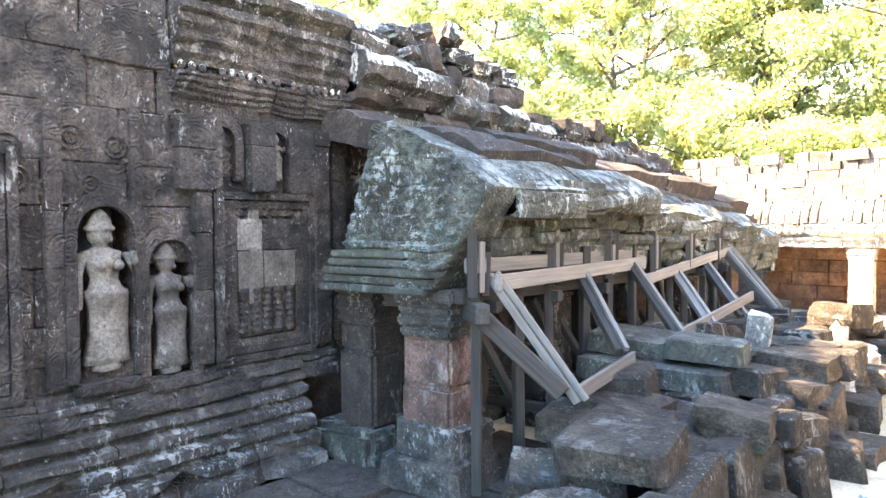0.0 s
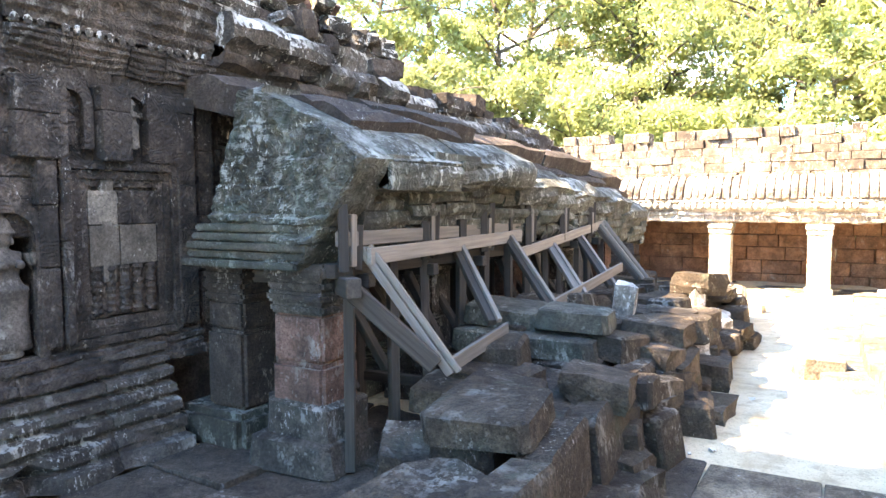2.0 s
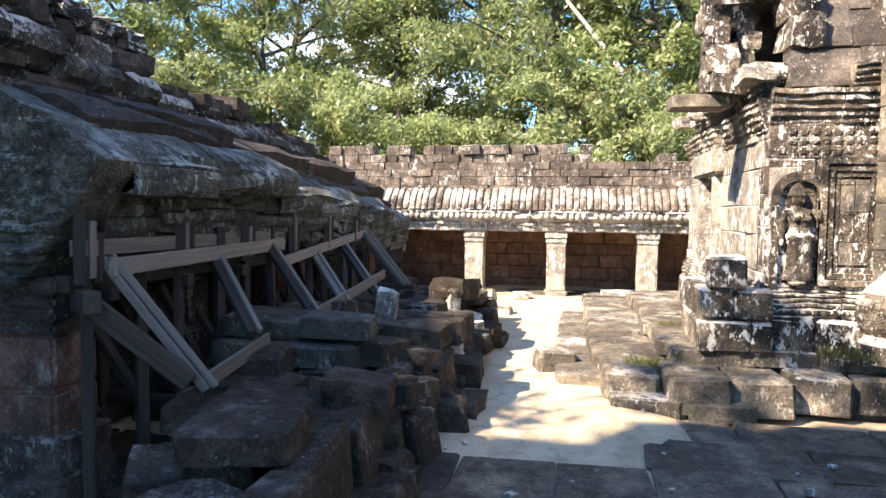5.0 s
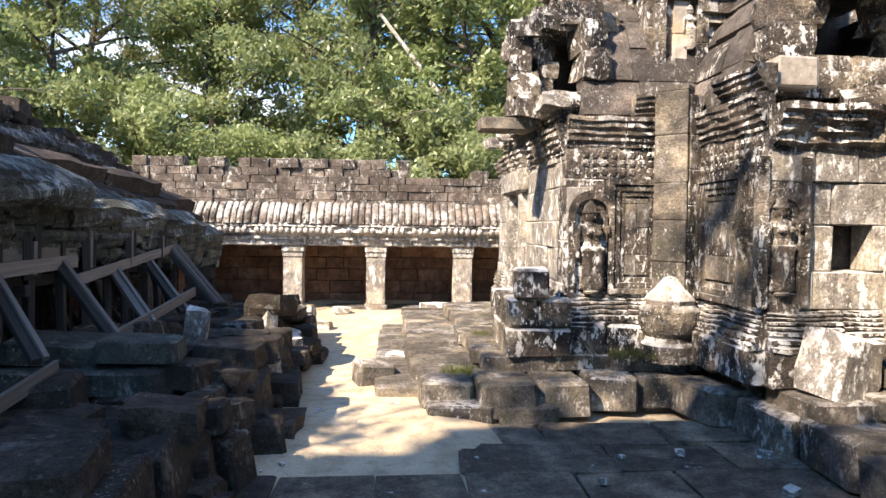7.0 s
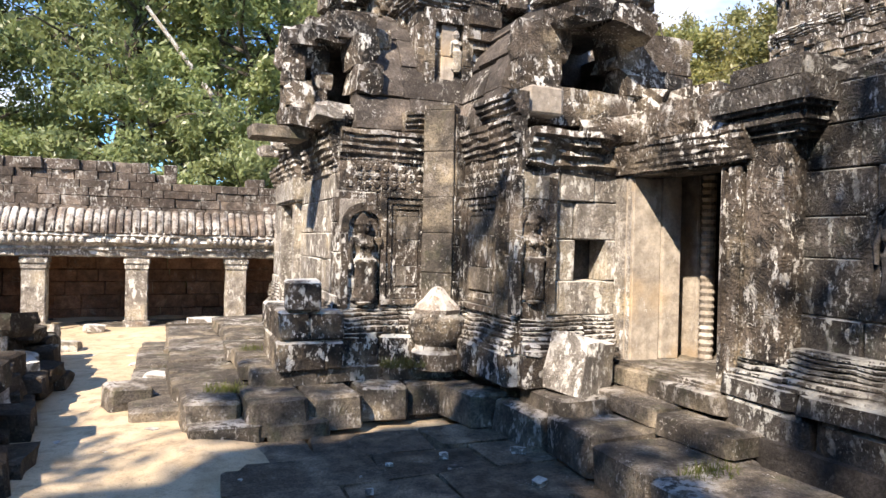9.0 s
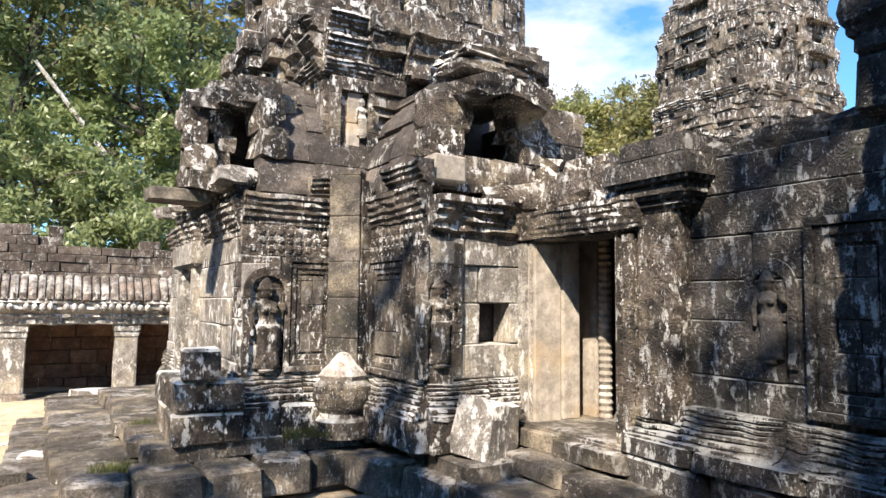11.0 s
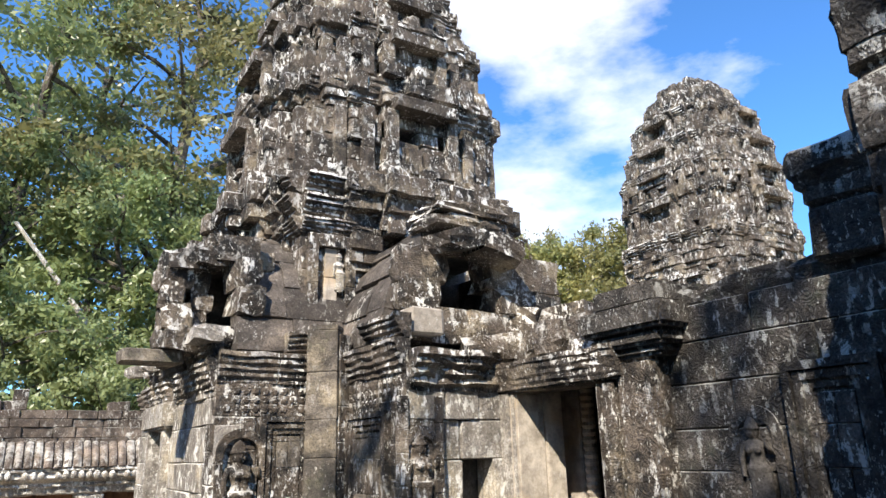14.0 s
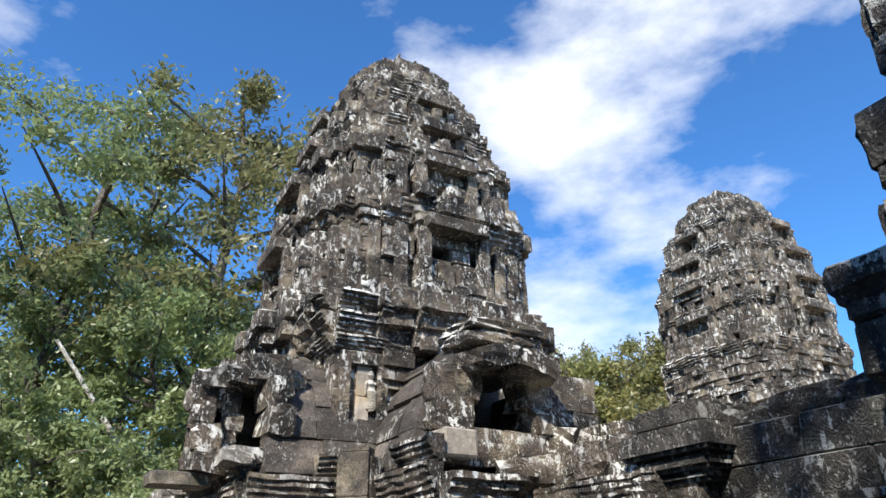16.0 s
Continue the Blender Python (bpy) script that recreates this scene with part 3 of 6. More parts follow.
WALL_HEAD = ((5.9, 3.62), (6.6, 3.56), (7.2, 3.42), (8.6, 3.30), (9.2, 3.10), (11.5, 3.06), (12.7, 2.92), (14.5, 2.64), (16.1, 2.25), (17.3, 1.8))


def along_line(points, y):
    for (a, za), (b, zb) in zip(points, points[1:]):
        if y <= b:
            return za + (zb - za) * max(0.0, y - a) / (b - a)
    return points[-1][1]


def west_top(s):
    y = s - 5.0
    return along_line(WALL_HEAD, y) + 0.07 * noise.noise((y * 1.3, 2.0, 0.0))


blocks = courses((WX, -5.0), 90, 9.5, 2.9, 3.62, 0.34, h=(0.28, 0.42), w=(0.35, 0.8), jit=0.02, seed=10, gap=0.003)
blocks += courses((WX, -5.0), 90, 11.2, 0.7, 3.05, 0.34, h=(0.2, 0.42), w=(0.3, 0.85), jit=0.012, seed=11, gap=0.003, holes=((8.83, 9.21, 0.86, 1.95), (9.29, 9.62, 0.8, 1.74)))
lay("wall_stone", blocks, CARVED, west, near=(WX, 4.6), limit=260)
blocks = courses((WX - 0.02, 6.2), 90, 10.4, 2.1, 3.55, 0.5, h=(0.16, 0.32), w=(0.35, 0.9), jit=0.07, tilt=2.5, gap=-0.03, seed=12, top=lambda s: west_top(s + 11.2))
blocks += courses((WX - 0.3, 6.2), 90, 10.6, 0.0, 2.15, 0.4, seed=13)
lay("upper_stone", blocks, GREY, west, near=(WX, 7.0), limit=200, shapes=BOULDER)
moulding("ledge_stone", (WX - 0.02, 6.1, 2.74), 90, 9.4, scaled(LIP, 0.75, 0.6), ROOF, west, seed=19, jit=0.04, seg=(0.5, 1.1), sag=lambda s_: along_line(WALL_HEAD, s_ + 6.1) - 3.56 + 0.06)
moulding("ledge_stone", (WX + 0.04, 6.1, 3.02), 90, 9.0, scaled(LIP, 0.85, 0.85), GREY, west, seed=29, jit=0.06, seg=(0.35, 0.9), sag=lambda s_: 0.9 * (along_line(WALL_HEAD, s_ + 6.1) - 3.62), erode=0.06)
rng = random.Random(20)
blocks = []
for k in range(70):
    y = 6.2 + 10 * (k + rng.random()) / 70
    zz = west_top(y + 5.0) + rng.uniform(-0.06, 0.10)
    blocks.append(((WX - rng.uniform(0.1, 0.5), y, zz), (rng.uniform(0.2, 0.5), rng.uniform(0.15, 0.4), rng.uniform(0.14, 0.3)), (rng.uniform(-8, 8), rng.uniform(-8, 8), rng.uniform(-20, 20))))
lay("capping_stone", blocks, ROOF, west, shapes=BOULDER)
moulding("plinth_stone", (WX, -5.0, 0.0), 90, 10.55, FINE_PLINTH, BASE, west, seed=14, seg=(0.5, 1.1), erode=0.03)
moulding("plinth_stone", (WX + 0.02, -5.0, 0.62), 90, 10.9, scaled(PLINTH, 0.55, 0.45), CARVED, west, seed=15)
moulding("cornice_stone", (WX, 4.5, 2.72), 90, 1.6, scaled(CORNICE, 0.35, 0.5), CARVED, west, seed=16, seg=(0.3, 0.6))
moulding("cornice_stone", (WX, 4.5, 2.98), 90, 1.62, scaled(CORNICE, 0.5, 1.0), CARVED, west, seed=17, jit=0.02)
moulding("crest_stone", (WX - 0.1, 4.5, 3.42), 90, 1.6, scaled(LIP, 0.95, 0.6), GREY, west, seed=18, jit=0.05, skip=0.15)


def strip(p, yaw, w, z0, z1, out, mat, parent, name="pilaster_strip"):
    """An upright carved band that stands proud of a wall, in stones of uneven height."""
    rng = random.Random(int(p[0] * 37 + p[1] * 91))
    u = Vector((math.cos(radians(yaw)), math.sin(radians(yaw)), 0))
    nrm = Vector((u.y, -u.x, 0))
    z = z0
    while z < z1 - 0.02:
        hh = min(rng.uniform(0.28, 0.55), z1 - z)
        c = Vector((p[0], p[1], z + hh / 2)) + nrm * (out / 2 - 0.03 + rng.uniform(-0.006, 0.006))
        o = obj(name, shaped(NEAT, rng.randrange(6), mat), None, parent)
        o.matrix_basis = pose(*c, 0, 0, yaw + rng.uniform(-0.5, 0.5)) @ Matrix.Diagonal((w, out + 0.06, hh - 0.004, 1))
        z += hh


def rosettes(p, yaw, length, z, size, mat, parent, gap=0.02, seed=1, name="carved_boss"):
    """A row of small carved bosses along a wall."""
    key = ("boss", mat.name)
    if key not in _mats:
        v, f = [], []
        bead(v, f, (0, 0, 0), (0.5, 0.16, 0.5), 8, 4)
        me = bpy.data.meshes.new("boss")
        me.from_pydata(v, [], f)
        me.materials.append(mat)
        _mats[key] = me
    rng = random.Random(seed)
    u = Vector((math.cos(radians(yaw)), math.sin(radians(yaw)), 0))
    s = size / 2
    while s < length:
        c = Vector((p[0], p[1], z)) + u * s
        if rng.random() > 0.1:
            o = obj(name, _mats[key], None, parent)
            o.matrix_basis = pose(*c, 0, 0, yaw) @ Matrix.Diagonal((size, size, size * rng.uniform(0.9, 1.3), 1))
        s += size + gap


# the hall behind the wall, with its stepped vault
hall_w = thing("west_hall", (-5.6, 0.0, 0), "dark sandstone hall roof rising behind the carved wall", "hall")
for x0, x1, z in ((-5.2, -4.35, 5.1), (-5.8, -4.9, 5.7), (-7.4, -5.6, 6.3)):
    part("roof_core", box_bm(x0, x1, -12.0, 5.6, 0.0, z - 0.1), VOID, hall_w)
    lay("roof_stone", courses((x1 + 0.1, -12.0), 90, 17.7, 3.4, z, 0.4, h=(0.3, 0.45), w=(0.7, 1.4), seed=int(z * 10)), ROOF, hall_w, near=(-4.5, 5), limit=60)

# tiers of the hall's tower
for w_, z0, z1 in ((1.8, 6.1, 7.8), (1.35, 7.8, 9.3), (1.05, 9.3, 10.7), (0.7, 10.7, 11.7)):
    part("tower_core", box_bm(-6.2 - w_ + 0.3, -6.2 + w_ - 0.3, -0.6 - w_ + 0.3, -0.6 + w_ - 0.3, z0 - 0.2, z1 - 0.05), VOID, hall_w)
    for yaw, px, py in ((90, w_, -w_), (180, w_, w_), (-90, -w_, w_), (0, -w_, -w_)):
        lay("tower_stone", courses((-6.2 + px, -0.6 + py), yaw, 2 * w_, z0, z1, 0.4, h=(0.3, 0.45), w=(0.5, 1.0), jit=0.05, tilt=2, seed=int(z0 * 10) + yaw), ROOF, hall_w, near=(-4.5, 0), limit=12, shapes=WORN)

# carved front of the wall: piers, figures in arched niches, baluster windows
for y, w_, out in ((3.72, 0.10, 0.05), (4.23, 0.07, 0.04), (4.70, 0.13, 0.075), (4.81, 0.05, 0.10), (5.78, 0.16, 0.09), (6.0, 0.14, 0.05), (2.35, 0.16, 0.08), (1.5, 0.1, 0.06)):
    strip((WX, y), 90, w_, 0.86, 2.62, out, CARVED, west)
for y, w_, out in ((4.66, 0.30, 0.10), (5.18, 0.22, 0.13), (5.62, 0.34, 0.08)):
    strip((WX, y), 90, w_, 2.10, 2.62, out, CARVED, west)
figure(west, (WX + 0.01, 4.02, 0.93), 0.96, 90, FIGURE, "pale carved standing figure in a dark arched niche")
niche(west, (WX, 4.02, 0.88), 90, 0.36, 0.9, CARVED, 0.07)
figure(west, (WX, 4.455, 0.84), 0.84, 90, FIGDARK, "smaller dark carved standing figure in an arched niche")
niche(west, (WX, 4.455, 0.80), 90, 0.32, 0.78, CARVED, 0.06)
for y, zz in ((4.02, 0.80), (4.455, 0.74)):
    part("figure_ledge", box_bm(WX - 0.05, WX + 0.12, y - 0.2, y + 0.2, zz, zz + 0.07, 0.012), CARVED, west)
false_window(west, (WX, 5.26, 0.82), 90, 0.90, 1.28, CARVED, FIGURE, balusters=5, rail=CARVED)
false_window(west, (WX, 3.05, 0.82), 90, 0.95, 1.5, CARVED, CARVED, balusters=5)
for y in (4.88, 5.36):
    figure(west, (WX + 0.03, y, 2.2), 0.34, 90, FIGURE if y > 5 else CARVED, "small worn carved figure")
    niche(west, (WX, y, 2.18), 90, 0.2, 0.28, CARVED, 0.05)
strip((WX, 5.14), 90, 0.10, 1.25, 2.55, 0.03, FIGURE, west, "pale_fillet")
rosettes((WX + 0.02, 2.4), 90, 3.6, 0.745, 0.07, CARVED, west, seed=2)
rosettes((WX + 0.10, 4.5), 90, 1.5, 2.95, 0.06, GREY, west, seed=3)
# scrolls and bosses in low relief over the niches
rng = random.Random(23)
for k in range(16):
    y, z, r_ = rng.uniform(2.6, 4.7), rng.uniform(2.0, 2.6), rng.uniform(0.05, 0.09)
    for f in (1.0, 0.5):
        bm = bmesh.new()
        rings = []
        for a in range(14):
            w_ = 2 * math.pi * a / 14
            c = Vector((WX + 0.004, y + r_ * f * math.cos(w_), z + r_ * f * math.sin(w_)))
            d = Vector((0, math.cos(w_), math.sin(w_))) * 0.016
            rings.append([bm.verts.new(c - d), bm.verts.new(c + Vector((0.022, 0, 0))), bm.verts.new(c + d)])
        for a in range(14):
            p_, q_ = rings[a], rings[(a + 1) % 14]
            bm.faces.new((p_[0], q_[0], q_[1], p_[1]))
            bm.faces.new((p_[1], q_[1], q_[2], p_[2]))
        part("carved_scroll", bm, CARVED, west)

# ---- gallery along the west wall: rough forms ----
gal = thing("ruined_gallery", (-2.9, 9.5, 0), "collapsing half-vaulted sandstone gallery leaning on the dark wall", "gallery")
VAULT = [(-2.10, 1.50), (-2.05, 1.64), (-2.02, 1.78), (-2.06, 1.92), (-1.82, 1.92), (-1.79, 2.10), (-2.12, 2.33), (-2.46, 2.46), (-2.9, 2.60), (-3.3, 2.70), (-3.74, 2.80)]


def vault_sag(y):
    return 0.05 * noise.noise((y * 0.9, 5.0, 1.0)) - max(0.0, y - 7.6) * 0.045 - max(0.0, y - 11.0) * 0.05


def vault_roof():
    """Long curved roof stones laid in rows from the eave up to the wall."""
    rng = random.Random(21)
    for r in range(len(VAULT) - 1):
        (x0, z0), (x1, z1) = VAULT[r], VAULT[r + 1]
        y = 5.85
        while y < 13.6:
            ln = rng.uniform(0.9, 1.9) if r > 3 else rng.uniform(0.35, 0.8)
            back = -0.20 * min(1.0, max(0.0, (y - 6.9) / 0.7)) if 3 <= r <= 6 else 0.0
            drop = 0.5 * back
            e = min(y + ln, 13.7)
            out = rng.uniform(-0.02, 0.03) + (0.05 if r == 7 else 0.03 if r == 9 else 0.0)
            dz = vault_sag((y + e) / 2) + rng.uniform(-0.02, 0.02) + drop
            n_ = Vector((z1 - z0, 0, x0 - x1)).normalized()
            a, b = Vector((x0 + back, 0, z0)), Vector((x1 + back, 0, z1))
            k = 4
            verts = []
            for yy in (y + 0.003, y * 0.75 + e * 0.25, (y + e) / 2, y * 0.25 + e * 0.75, e - 0.003):
                bow = 0.018 if y + 0.1 < yy < e - 0.1 else 0.0
                for j in range(k + 1):
                    f = j / k
                    swell = 0.05 * noise.noise((yy * 2.2, r * 3.1, f * 2.0)) + (0.03 * math.sin(math.pi * f) if r > 5 else 0.02 * math.sin(math.pi * f)) + bow + out + rng.uniform(-0.008, 0.008)
                    v = a.lerp(b, f) + n_ * swell
                    verts.append((v.x, yy, v.z + dz))
                for j in (k, 0):
                    v = a.lerp(b, j / k) - n_ * 0.22
                    verts.append((v.x, yy, v.z + dz))
            m = k + 3
            faces = []
            for q in range(4):
                faces += [(q * m + j, q * m + (j + 1) % m, (q + 1) * m + (j + 1) % m, (q + 1) * m + j) for j in range(m)]
            faces += [tuple(range(m))[::-1], tuple(range(4 * m, 5 * m))]
            raw("roof_stone" if r > 3 else "eave_stone", verts, faces, ROOF if r > 5 else SLAB if r > 3 else GREEN, gal)
            y = e


vault_roof()


def end_panel():
    """The carved slab that closes the gallery's end, with a curved upper edge, an uneven face and a moulded foot."""
    left = lambda z: -3.38 + 0.40 * (z - 1.4)
    right = lambda z: -2.28 + 0.50 * ((max(z, 1.38) - 1.38) / 0.70) ** 1.1 if z < 2.08 else -1.78 - 0.95 * ((z - 2.08) / 0.52) ** 1.25
    nu, nv = 70, 76
    rows = (1.40, 1.47, 1.53, 1.60, 1.66, 1.73, 1.93, 2.12, 2.34, 2.5)
    verts, faces = [], []
    for side, y in ((0, 5.60), (1, 5.98)):
        for j in range(nv + 1):
            z = 1.38 + 1.22 * j / nv
            a, b = left(z), max(left(z) + 0.25, right(z))
            row = sum(z > r_ for r_ in rows)
            for i in range(nu + 1):
                x = a + (b - a) * i / nu
                zw = z + 0.012 * noise.noise((x * 3, row, 2)) + 0.03 * (x + 2.7)
                groove = min(abs(zw - r_) for r_ in rows)
                w_ = 0.02 * noise.noise((x * 3, z * 3, 1)) + 0.03 * noise.noise((x * 8, z * 8, 4)) + 0.03 * noise.noise((x * 19, z * 19, 8))
                w_ -= (0.014 if row > 5 else 0.04) * max(0.0, 1 - groove / 0.016)
                if row > 5:
                    w_ -= 0.016 * max(0.0, 1 - min(abs(x + 3.25 + 0.37 * row % 0.5 - q * 0.52) for q in range(5)) / 0.016)
                else:
                    w_ += (0.0, 0.05, 0.02, 0.055, 0.015, 0.03)[row]
                edge = 0.03 if i in (0, nu) or j in (0, nv) else 0.0
                verts.append((x + 0.025 * noise.noise((z * 7, i // 36, 2)), y + (-w_ + edge if side == 0 else 0) - 0.08 * (x + 2.9), z + 0.02 * noise.noise((x * 4, j // 38, 6))))
    k, m = nu + 1, (nu + 1) * (nv + 1)
    for j in range(nv):
        for i in range(nu):
            q = j * k + i
            faces += [(q, q + 1, q + k + 1, q + k), (m + q, m + q + k, m + q + k + 1, m + q + 1)]
    for j in range(nv):
        faces += [(j * k, (j + 1) * k, m + (j + 1) * k, m + j * k), (j * k + nu, m + j * k + nu, m + (j + 1) * k + nu, (j + 1) * k + nu)]
    for i in range(nu):
        faces += [(i, m + i, m + i + 1, i + 1), (nv * k + i, nv * k + i + 1, m + nv * k + i + 1, m + nv * k + i)]
    raw("end_slab", verts, faces, SLAB, gal, "large lichen-covered greenish sandstone end slab")
    for q in range(5):
        z = 1.36 + 0.062 * q
        out = (0.10, 0.06, 0.085, 0.045, 0.03)[q]
        part("moulded_band", box_bm(-3.40 + 0.02 * q, -2.30 + 0.045 * q, 5.57 - out, 5.72, z, z + 0.05, 0.012), GREEN, gal)


end_panel()


def worn(name, x, y, w, d, z0, z1, mat, parent, k, label="", turn=0.0):
    o = obj(name, shaped(WORN, k % 6, mat), None, parent, label)
    o.matrix_basis = pose(x, y, (z0 + z1) / 2, 0, 0, turn) @ Matrix.Diagonal((w, d, z1 - z0, 1))
    return o


def pillar(x, y, w, d, shaft, capital_mat, z0=0.0, top=1.4, label="", foot=1.5):
    if foot:
        worn("pillar_base", x - 0.02, y - 0.02, w * foot, d * foot, z0 - 0.03, z0 + 0.22, BASE, gal, 1, turn=4)
        worn("pillar_foot", x, y, w * 1.22, d * 1.22, z0 + 0.16, z0 + 0.46, BASE, gal, 2, turn=-3)
    mid = (z0 + top) / 2
    shaft_ = part("pillar_shaft", box_bm(x - w / 2, x + w / 2, y - d / 2, y + d / 2, z0 + (0.4 if foot else 0.0), mid + 0.02, 0.03), shaft, gal, label)
    part("pillar_shaft", box_bm(x - w / 2 + 0.012, x + w / 2 - 0.008, y - d / 2 + 0.01, y + d / 2, mid + 0.024, top - 0.34, 0.025), shaft, gal, label)
    for k, (g, h0, h1) in enumerate(((0.52, 0.345, 0.27), (0.56, 0.268, 0.19), (0.54, 0.188, 0.11), (0.60, 0.108, 0.0))):
        part("capital_band", box_bm(x - w * g, x + w * g, y - d * g, y + d * g, top - h0, top - h1, 0.022), capital_mat, shaft_)


pillar(-2.42, 5.80, 0.46, 0.40, REDGREY, BASE, 0.0, 1.40, "square pillar of dull red sandstone")
pillar(-3.25, 5.90, 0.40, 0.34, ROOF, ROOF, 0.25, 1.42, "dark grey square stone jamb", 0)
for k in range(4):
    pillar(-2.62 + 0.03 * (k % 2), 7.6 + 1.75 * k, 0.36, 0.38, REDGREY if k % 2 else GREY, GREY, 0.0, 1.5)
part("floor_ledge", box_bm(-3.7, -2.98, 5.62, 13.6, -0.05, 0.25, 0.05), GREEN, gal)

# fallen crest over the wall
crest = thing("fallen_crest", (WX - 0.3, 7.4, 3.5), "heap of reddish broken stones balanced on the wall top", "rubble")
rng = random.Random(31)
blocks = []
for k in range(90):
    y = rng.uniform(6.75, 8.75)
    z = 3.45 + rng.random() ** 1.1 * (0.48 - 0.3 * abs(y - 7.5))
    blocks.append(((WX - 0.35 + rng.uniform(-0.35, 0.3), y, z), (rng.uniform(0.12, 0.34), rng.uniform(0.12, 0.34), rng.uniform(0.08, 0.18)), (rng.uniform(-22, 22), rng.uniform(-22, 22), rng.uniform(0, 180))))
lay("broken_stone", blocks[:14], REDGREY, crest, shapes=BOULDER)
lay("broken_stone", blocks[14:], GREY, crest, shapes=BOULDER)

# ---- timber shoring ----
shore = thing("timber_shoring", (-2.0, 8.5, 0), "grey weathered timber props and planks holding up the gallery eave", "scaffold")
beam("top_plank", (-1.93, 5.78, 1.45), (-2.0, 8.42, 1.47), 0.035, 0.11, PLANK, shore, 0, "pale weathered plank")
beam("top_plank", (-1.97, 8.36, 1.30), (-2.0, 11.2, 1.50), 0.035, 0.10, PLANK, shore, 0, "pale weathered plank")
beam("ledger", (-2.03, 5.6, 1.57), (-2.07, 8.5, 1.55), 0.08, 0.1, PLANK, shore)
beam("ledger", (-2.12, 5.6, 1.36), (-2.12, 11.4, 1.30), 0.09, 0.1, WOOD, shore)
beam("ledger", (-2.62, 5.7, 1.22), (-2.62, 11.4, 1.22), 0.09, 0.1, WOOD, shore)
beam("sole_plate", (-1.46, 5.98, 0.72), (-1.45, 6.9, 0.83), 0.03, 0.10, PLANK, shore)
beam("sole_plate", (-1.44, 7.55, 0.86), (-1.46, 10.15, 1.03), 0.03, 0.10, PLANK, shore)
for k, (ya, za, yb, zb) in enumerate(((5.82, 1.5, 6.0, 0.68), (7.12, 1.42, 6.62, 0.92), (8.1, 1.46, 7.75, 0.9), (9.25, 1.32, 8.6, 0.88), (10.2, 1.36, 9.65, 0.85), (10.95, 1.48, 10.9, 0.8), (11.1, 1.52, 11.3, 0.72))):
    beam("raking_strut", (-2.02, ya, za), (-1.44, yb, zb), 0.07, 0.055, PLANK if k % 3 == 0 else WOOD, shore)
    beam("batten", (-1.965, ya + 0.01, za + 0.02), (-1.385, yb + 0.01, zb + 0.02), 0.035, 0.04, PLANK, shore)
rng = random.Random(8)
for k in range(12):
    y = 5.72 + 0.5 * k
    x = -2.06 + 0.02 * (k % 2)
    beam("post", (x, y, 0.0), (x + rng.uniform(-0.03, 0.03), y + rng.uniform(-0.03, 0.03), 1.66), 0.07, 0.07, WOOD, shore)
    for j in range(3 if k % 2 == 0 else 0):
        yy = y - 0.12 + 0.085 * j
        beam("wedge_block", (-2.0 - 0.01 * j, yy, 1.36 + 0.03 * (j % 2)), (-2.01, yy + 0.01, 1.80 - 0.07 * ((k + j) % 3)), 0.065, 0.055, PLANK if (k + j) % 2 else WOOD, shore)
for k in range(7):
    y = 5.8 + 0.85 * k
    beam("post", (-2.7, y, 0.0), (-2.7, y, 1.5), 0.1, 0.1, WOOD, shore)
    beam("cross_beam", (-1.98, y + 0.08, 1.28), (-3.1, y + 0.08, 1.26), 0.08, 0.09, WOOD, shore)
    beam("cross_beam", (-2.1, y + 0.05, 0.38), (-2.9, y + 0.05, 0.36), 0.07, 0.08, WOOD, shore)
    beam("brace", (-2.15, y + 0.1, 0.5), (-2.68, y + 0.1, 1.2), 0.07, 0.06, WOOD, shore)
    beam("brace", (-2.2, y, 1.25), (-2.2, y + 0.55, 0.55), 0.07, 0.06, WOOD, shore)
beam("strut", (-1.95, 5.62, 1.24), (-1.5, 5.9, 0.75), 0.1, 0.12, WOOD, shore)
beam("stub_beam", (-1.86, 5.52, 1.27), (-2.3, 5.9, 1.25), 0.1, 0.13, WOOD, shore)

# ---- rubble bank in front of the gallery ----
bank = thing("rubble_bank", (-1.2, 8.3, 0), "long bank of tumbled dark sandstone blocks with pale lichen", "rubble")
rng = random.Random(41)
blocks = []


def bank_top(x, y):
    if x < -1.0 and y < 6.25:
        return -1.0
    if y < 7.15 and x < -0.9:
        return 0.40
    edge = min(1.0, max(0.0, (-0.28 - x) / 0.35), max(0.0, (x + 2.0) / 0.25))
    return (0.70 + 0.26 * noise.noise((x * 1.7, y * 1.1, 3.0))) * edge * min(1.0, max(0.0, (12.9 - y) / 0.8)) * min(1, 0.55 + max(0, y - 4.8) * 0.3)


blocks_up = []
for layer in range(5):
    y = 4.5
    while y < 12.7:
        x = -1.85
        step = rng.uniform(0.36, 0.66)
        while x < (-0.68 if y < 7.6 else -0.52):
            w_ = rng.uniform(0.34, 0.72)
            z = 0.08 + 0.18 * layer
            if z < bank_top(x + w_ / 2, y) + 0.06:
                t_ = 3 + layer * 2
                blocks.append(((x + w_ / 2 + rng.uniform(-0.06, 0.06), y + rng.uniform(-0.1, 0.1), z + rng.uniform(-0.05, 0.08)), (w_ * 0.93, step * rng.uniform(0.82, 1.08), rng.uniform(0.17, 0.30)), (rng.uniform(-t_, t_) * 0.9, rng.uniform(-t_, t_) * 0.9, rng.uniform(-14, 14))))
            x += w_
        y += step
